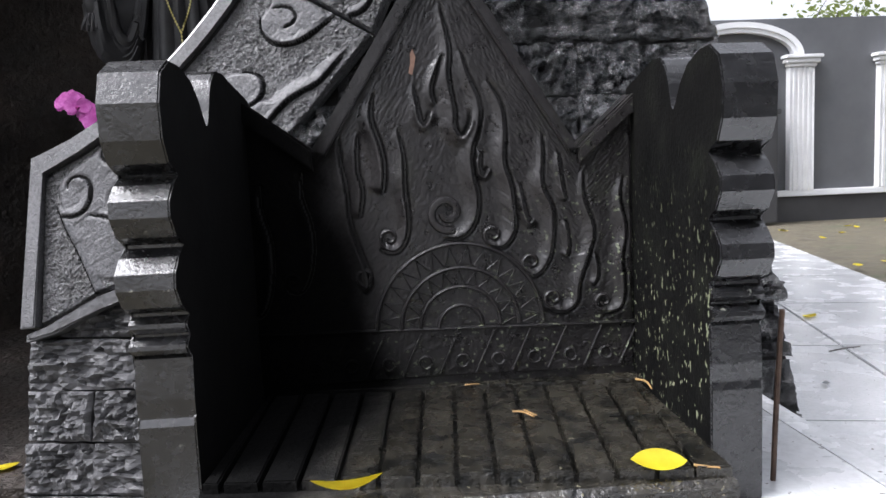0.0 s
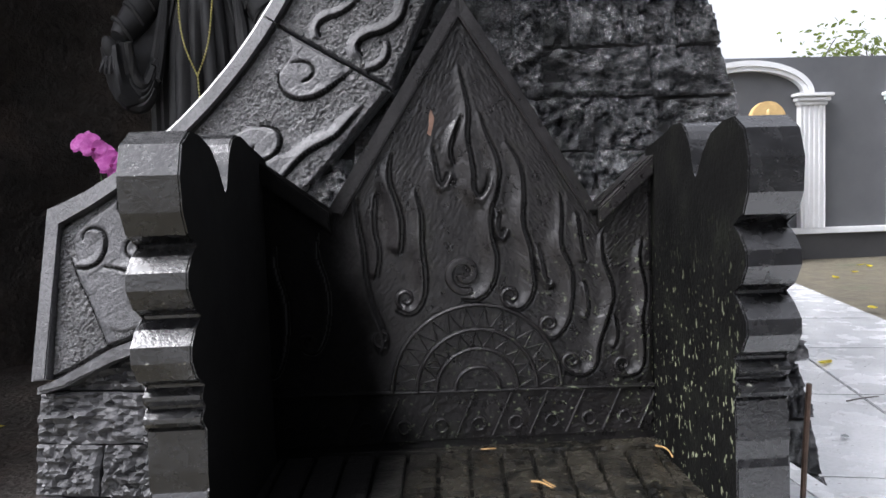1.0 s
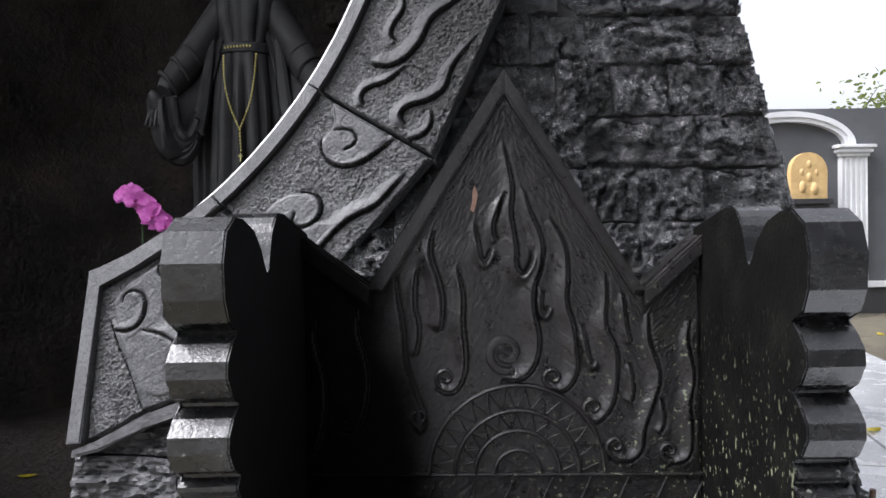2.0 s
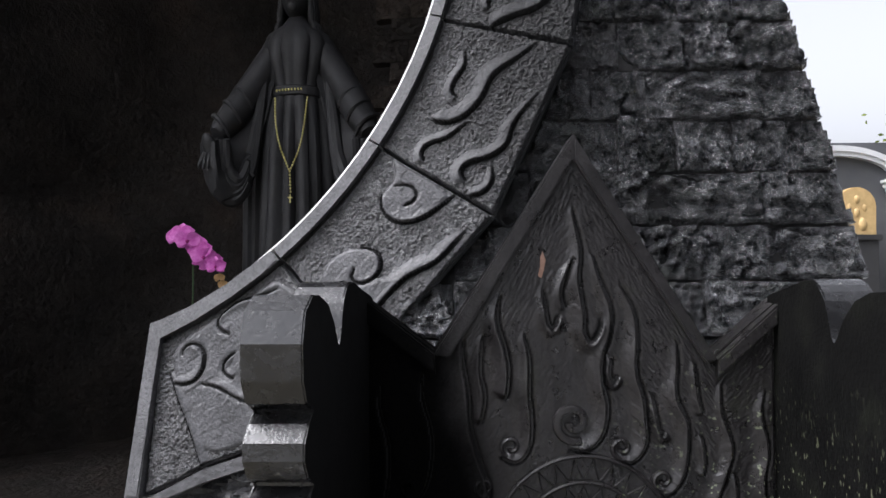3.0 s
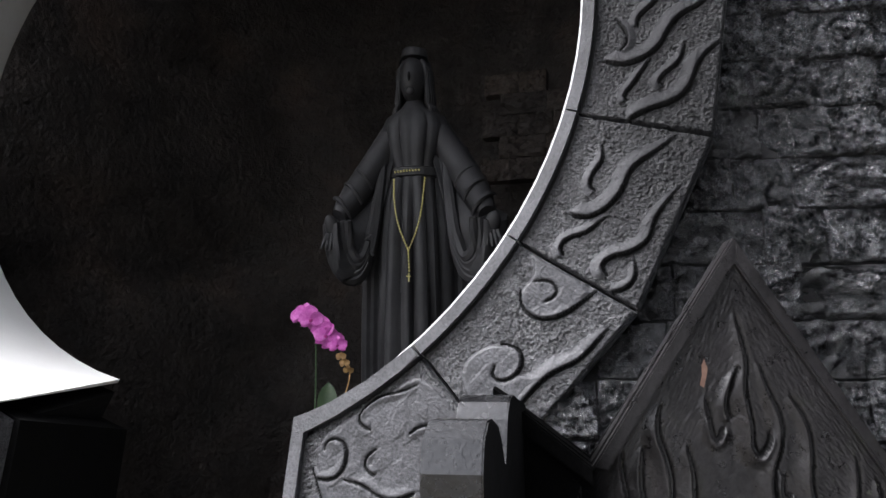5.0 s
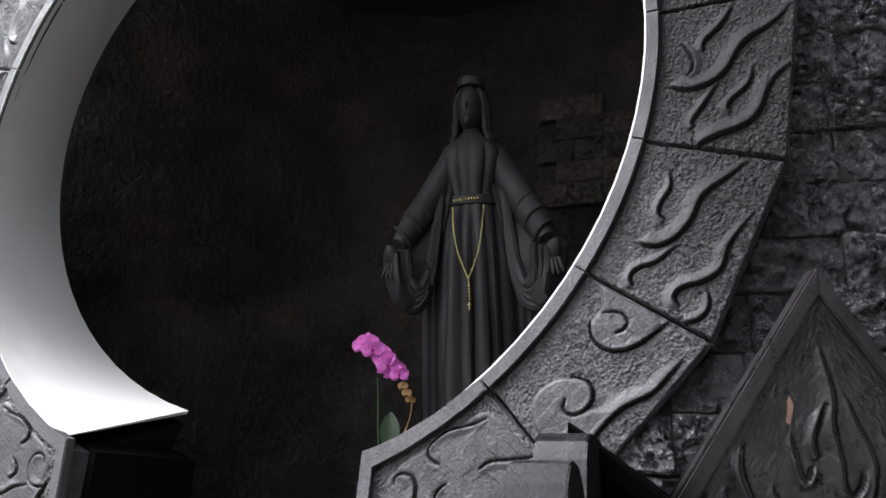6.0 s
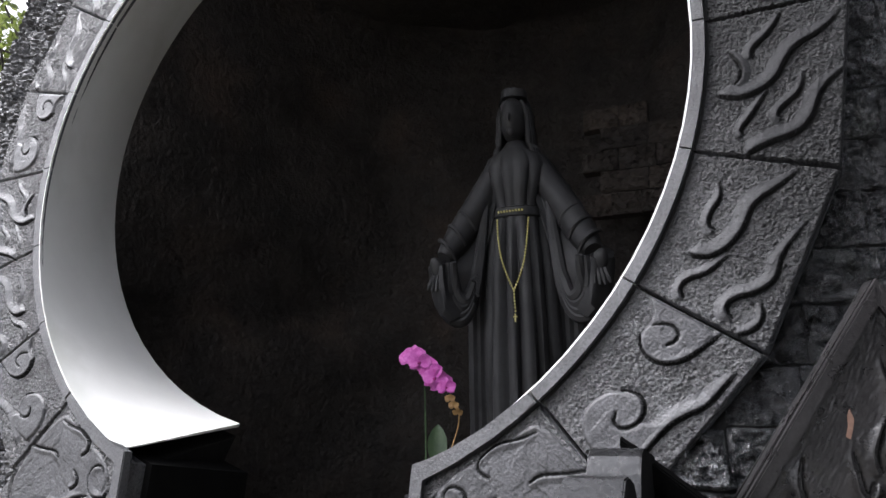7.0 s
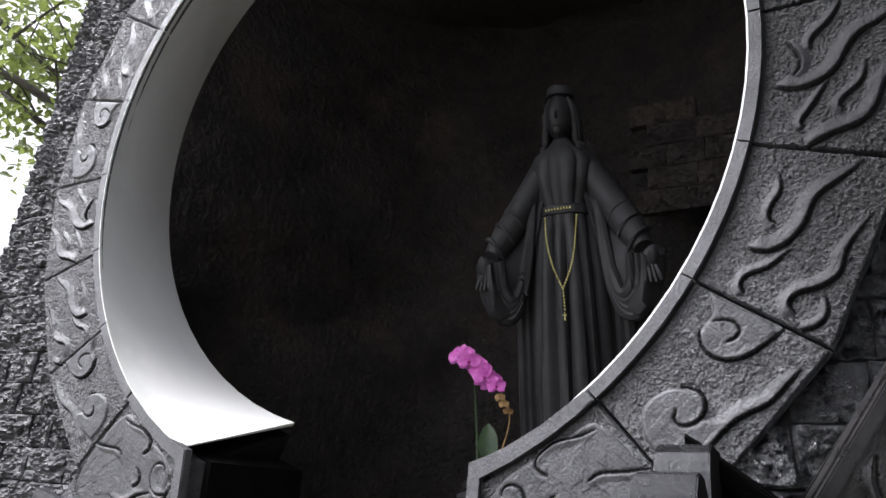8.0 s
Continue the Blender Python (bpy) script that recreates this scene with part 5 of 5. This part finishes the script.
# ---- trees ----
def tree(at, height, crown_at, crown_r, leaves, seed, label, leaf=0.07, limbs=9):
    rnd = random.Random(seed)
    o = thing("tree", at, label, "tree")
    bm = bmesh.new()
    base = Vector(at)
    top = base + Vector((0, 0, height * 0.45))
    tube(bm, [base - Vector((0, 0, 0.05)), base + Vector((0.05, 0.02, height * 0.2)), top], [0.16, 0.12, 0.09], 12, 2)
    tips = []
    for i in range(limbs):
        end = Vector(crown_at) + Vector((rnd.gauss(0, 0.5) * crown_r[0], rnd.gauss(0, 0.5) * crown_r[1], rnd.uniform(-0.5, 0.8) * crown_r[2]))
        start = base + (top - base) * rnd.uniform(0.75, 1.0)
        mid = start.lerp(end, 0.5) + Vector((rnd.uniform(-0.3, 0.3), rnd.uniform(-0.3, 0.3), rnd.uniform(-0.1, 0.4)))
        tube(bm, [start, mid, end], [0.06, 0.035, 0.012], 8, 2)
        tips += [start.lerp(end, 0.55), mid, end]
        for k in range(5):
            a = mid.lerp(end, rnd.random())
            b = a + Vector((rnd.gauss(0, 0.5), rnd.gauss(0, 0.5), rnd.uniform(-0.1, 0.7)))
            tube(bm, [a, a.lerp(b, 0.5) + Vector((0, 0, 0.06)), b], [0.016, 0.01, 0.004], 5, 1)
            tips.append(b)
    under(part("trunk", bm, M_bark, None, "", True), o)
    verts, faces = [], []
    for i in range(leaves):
        c = rnd.choice(tips) + Vector((rnd.gauss(0, 0.26), rnd.gauss(0, 0.26), rnd.gauss(0, 0.2)))
        m = Euler((rnd.uniform(-1.2, 1.2), rnd.uniform(-1.2, 1.2), rnd.uniform(0, 6.28))).to_matrix()
        s = leaf * rnd.uniform(0.6, 1.3)
        n0 = len(verts)
        verts += [c + m @ Vector(q) * s for q in ((0, -0.5, 0), (0.26, -0.1, 0.06), (0.2, 0.25, 0.05), (0, 0.6, 0), (-0.2, 0.25, 0.05), (-0.26, -0.1, 0.06))]
        faces += [(n0, n0 + 1, n0 + 2, n0 + 3), (n0, n0 + 3, n0 + 4, n0 + 5)]
    me = bpy.data.meshes.new("crown")
    me.from_pydata(verts, [], faces)
    me.materials.append(M_green)
    under(new("crown", me), o)
    return o


tree((-4.5, 5.2, GZ - 0.03), 5.5, (-5.6, 5.0, 4.1), (1.5, 1.5, 1.7), 6500, 5, "leafy green tree with thin dark branches beside the grotto", 0.085, 14)
tree((7.2, 11.2, GZ - 0.03), 2.6, (7.2, 11.2, 2.75), (0.6, 0.6, 0.5), 1500, 9, "small green tree behind the perimeter wall", 0.09, 6)

# ---- pavement slabs ----
bm = bmesh.new()
prism(bm, [(-0.367, -0.447), (0.367, -0.447), (0.367, 0.447), (-0.367, 0.447)], -0.03, 0.0, bevel=0.003)
slab_mesh = None
turn = math.degrees(math.atan2(PD.y, PD.x)) - 90
for i in range(2):
    for j in range(13):
        x, y = paved(-0.37 - 0.74 * i, 2.55 - 0.90 * j)
        if slab_mesh is None:
            ob = part("slab", bm, M_wet)
            slab_mesh = ob.data
        else:
            ob = new("slab", slab_mesh)
        ob.parent = pavement
        ob.matrix_basis = pose(x, y, GZ - 0.001 * ((i * 7 + j * 3) % 3), 0, 0, turn)
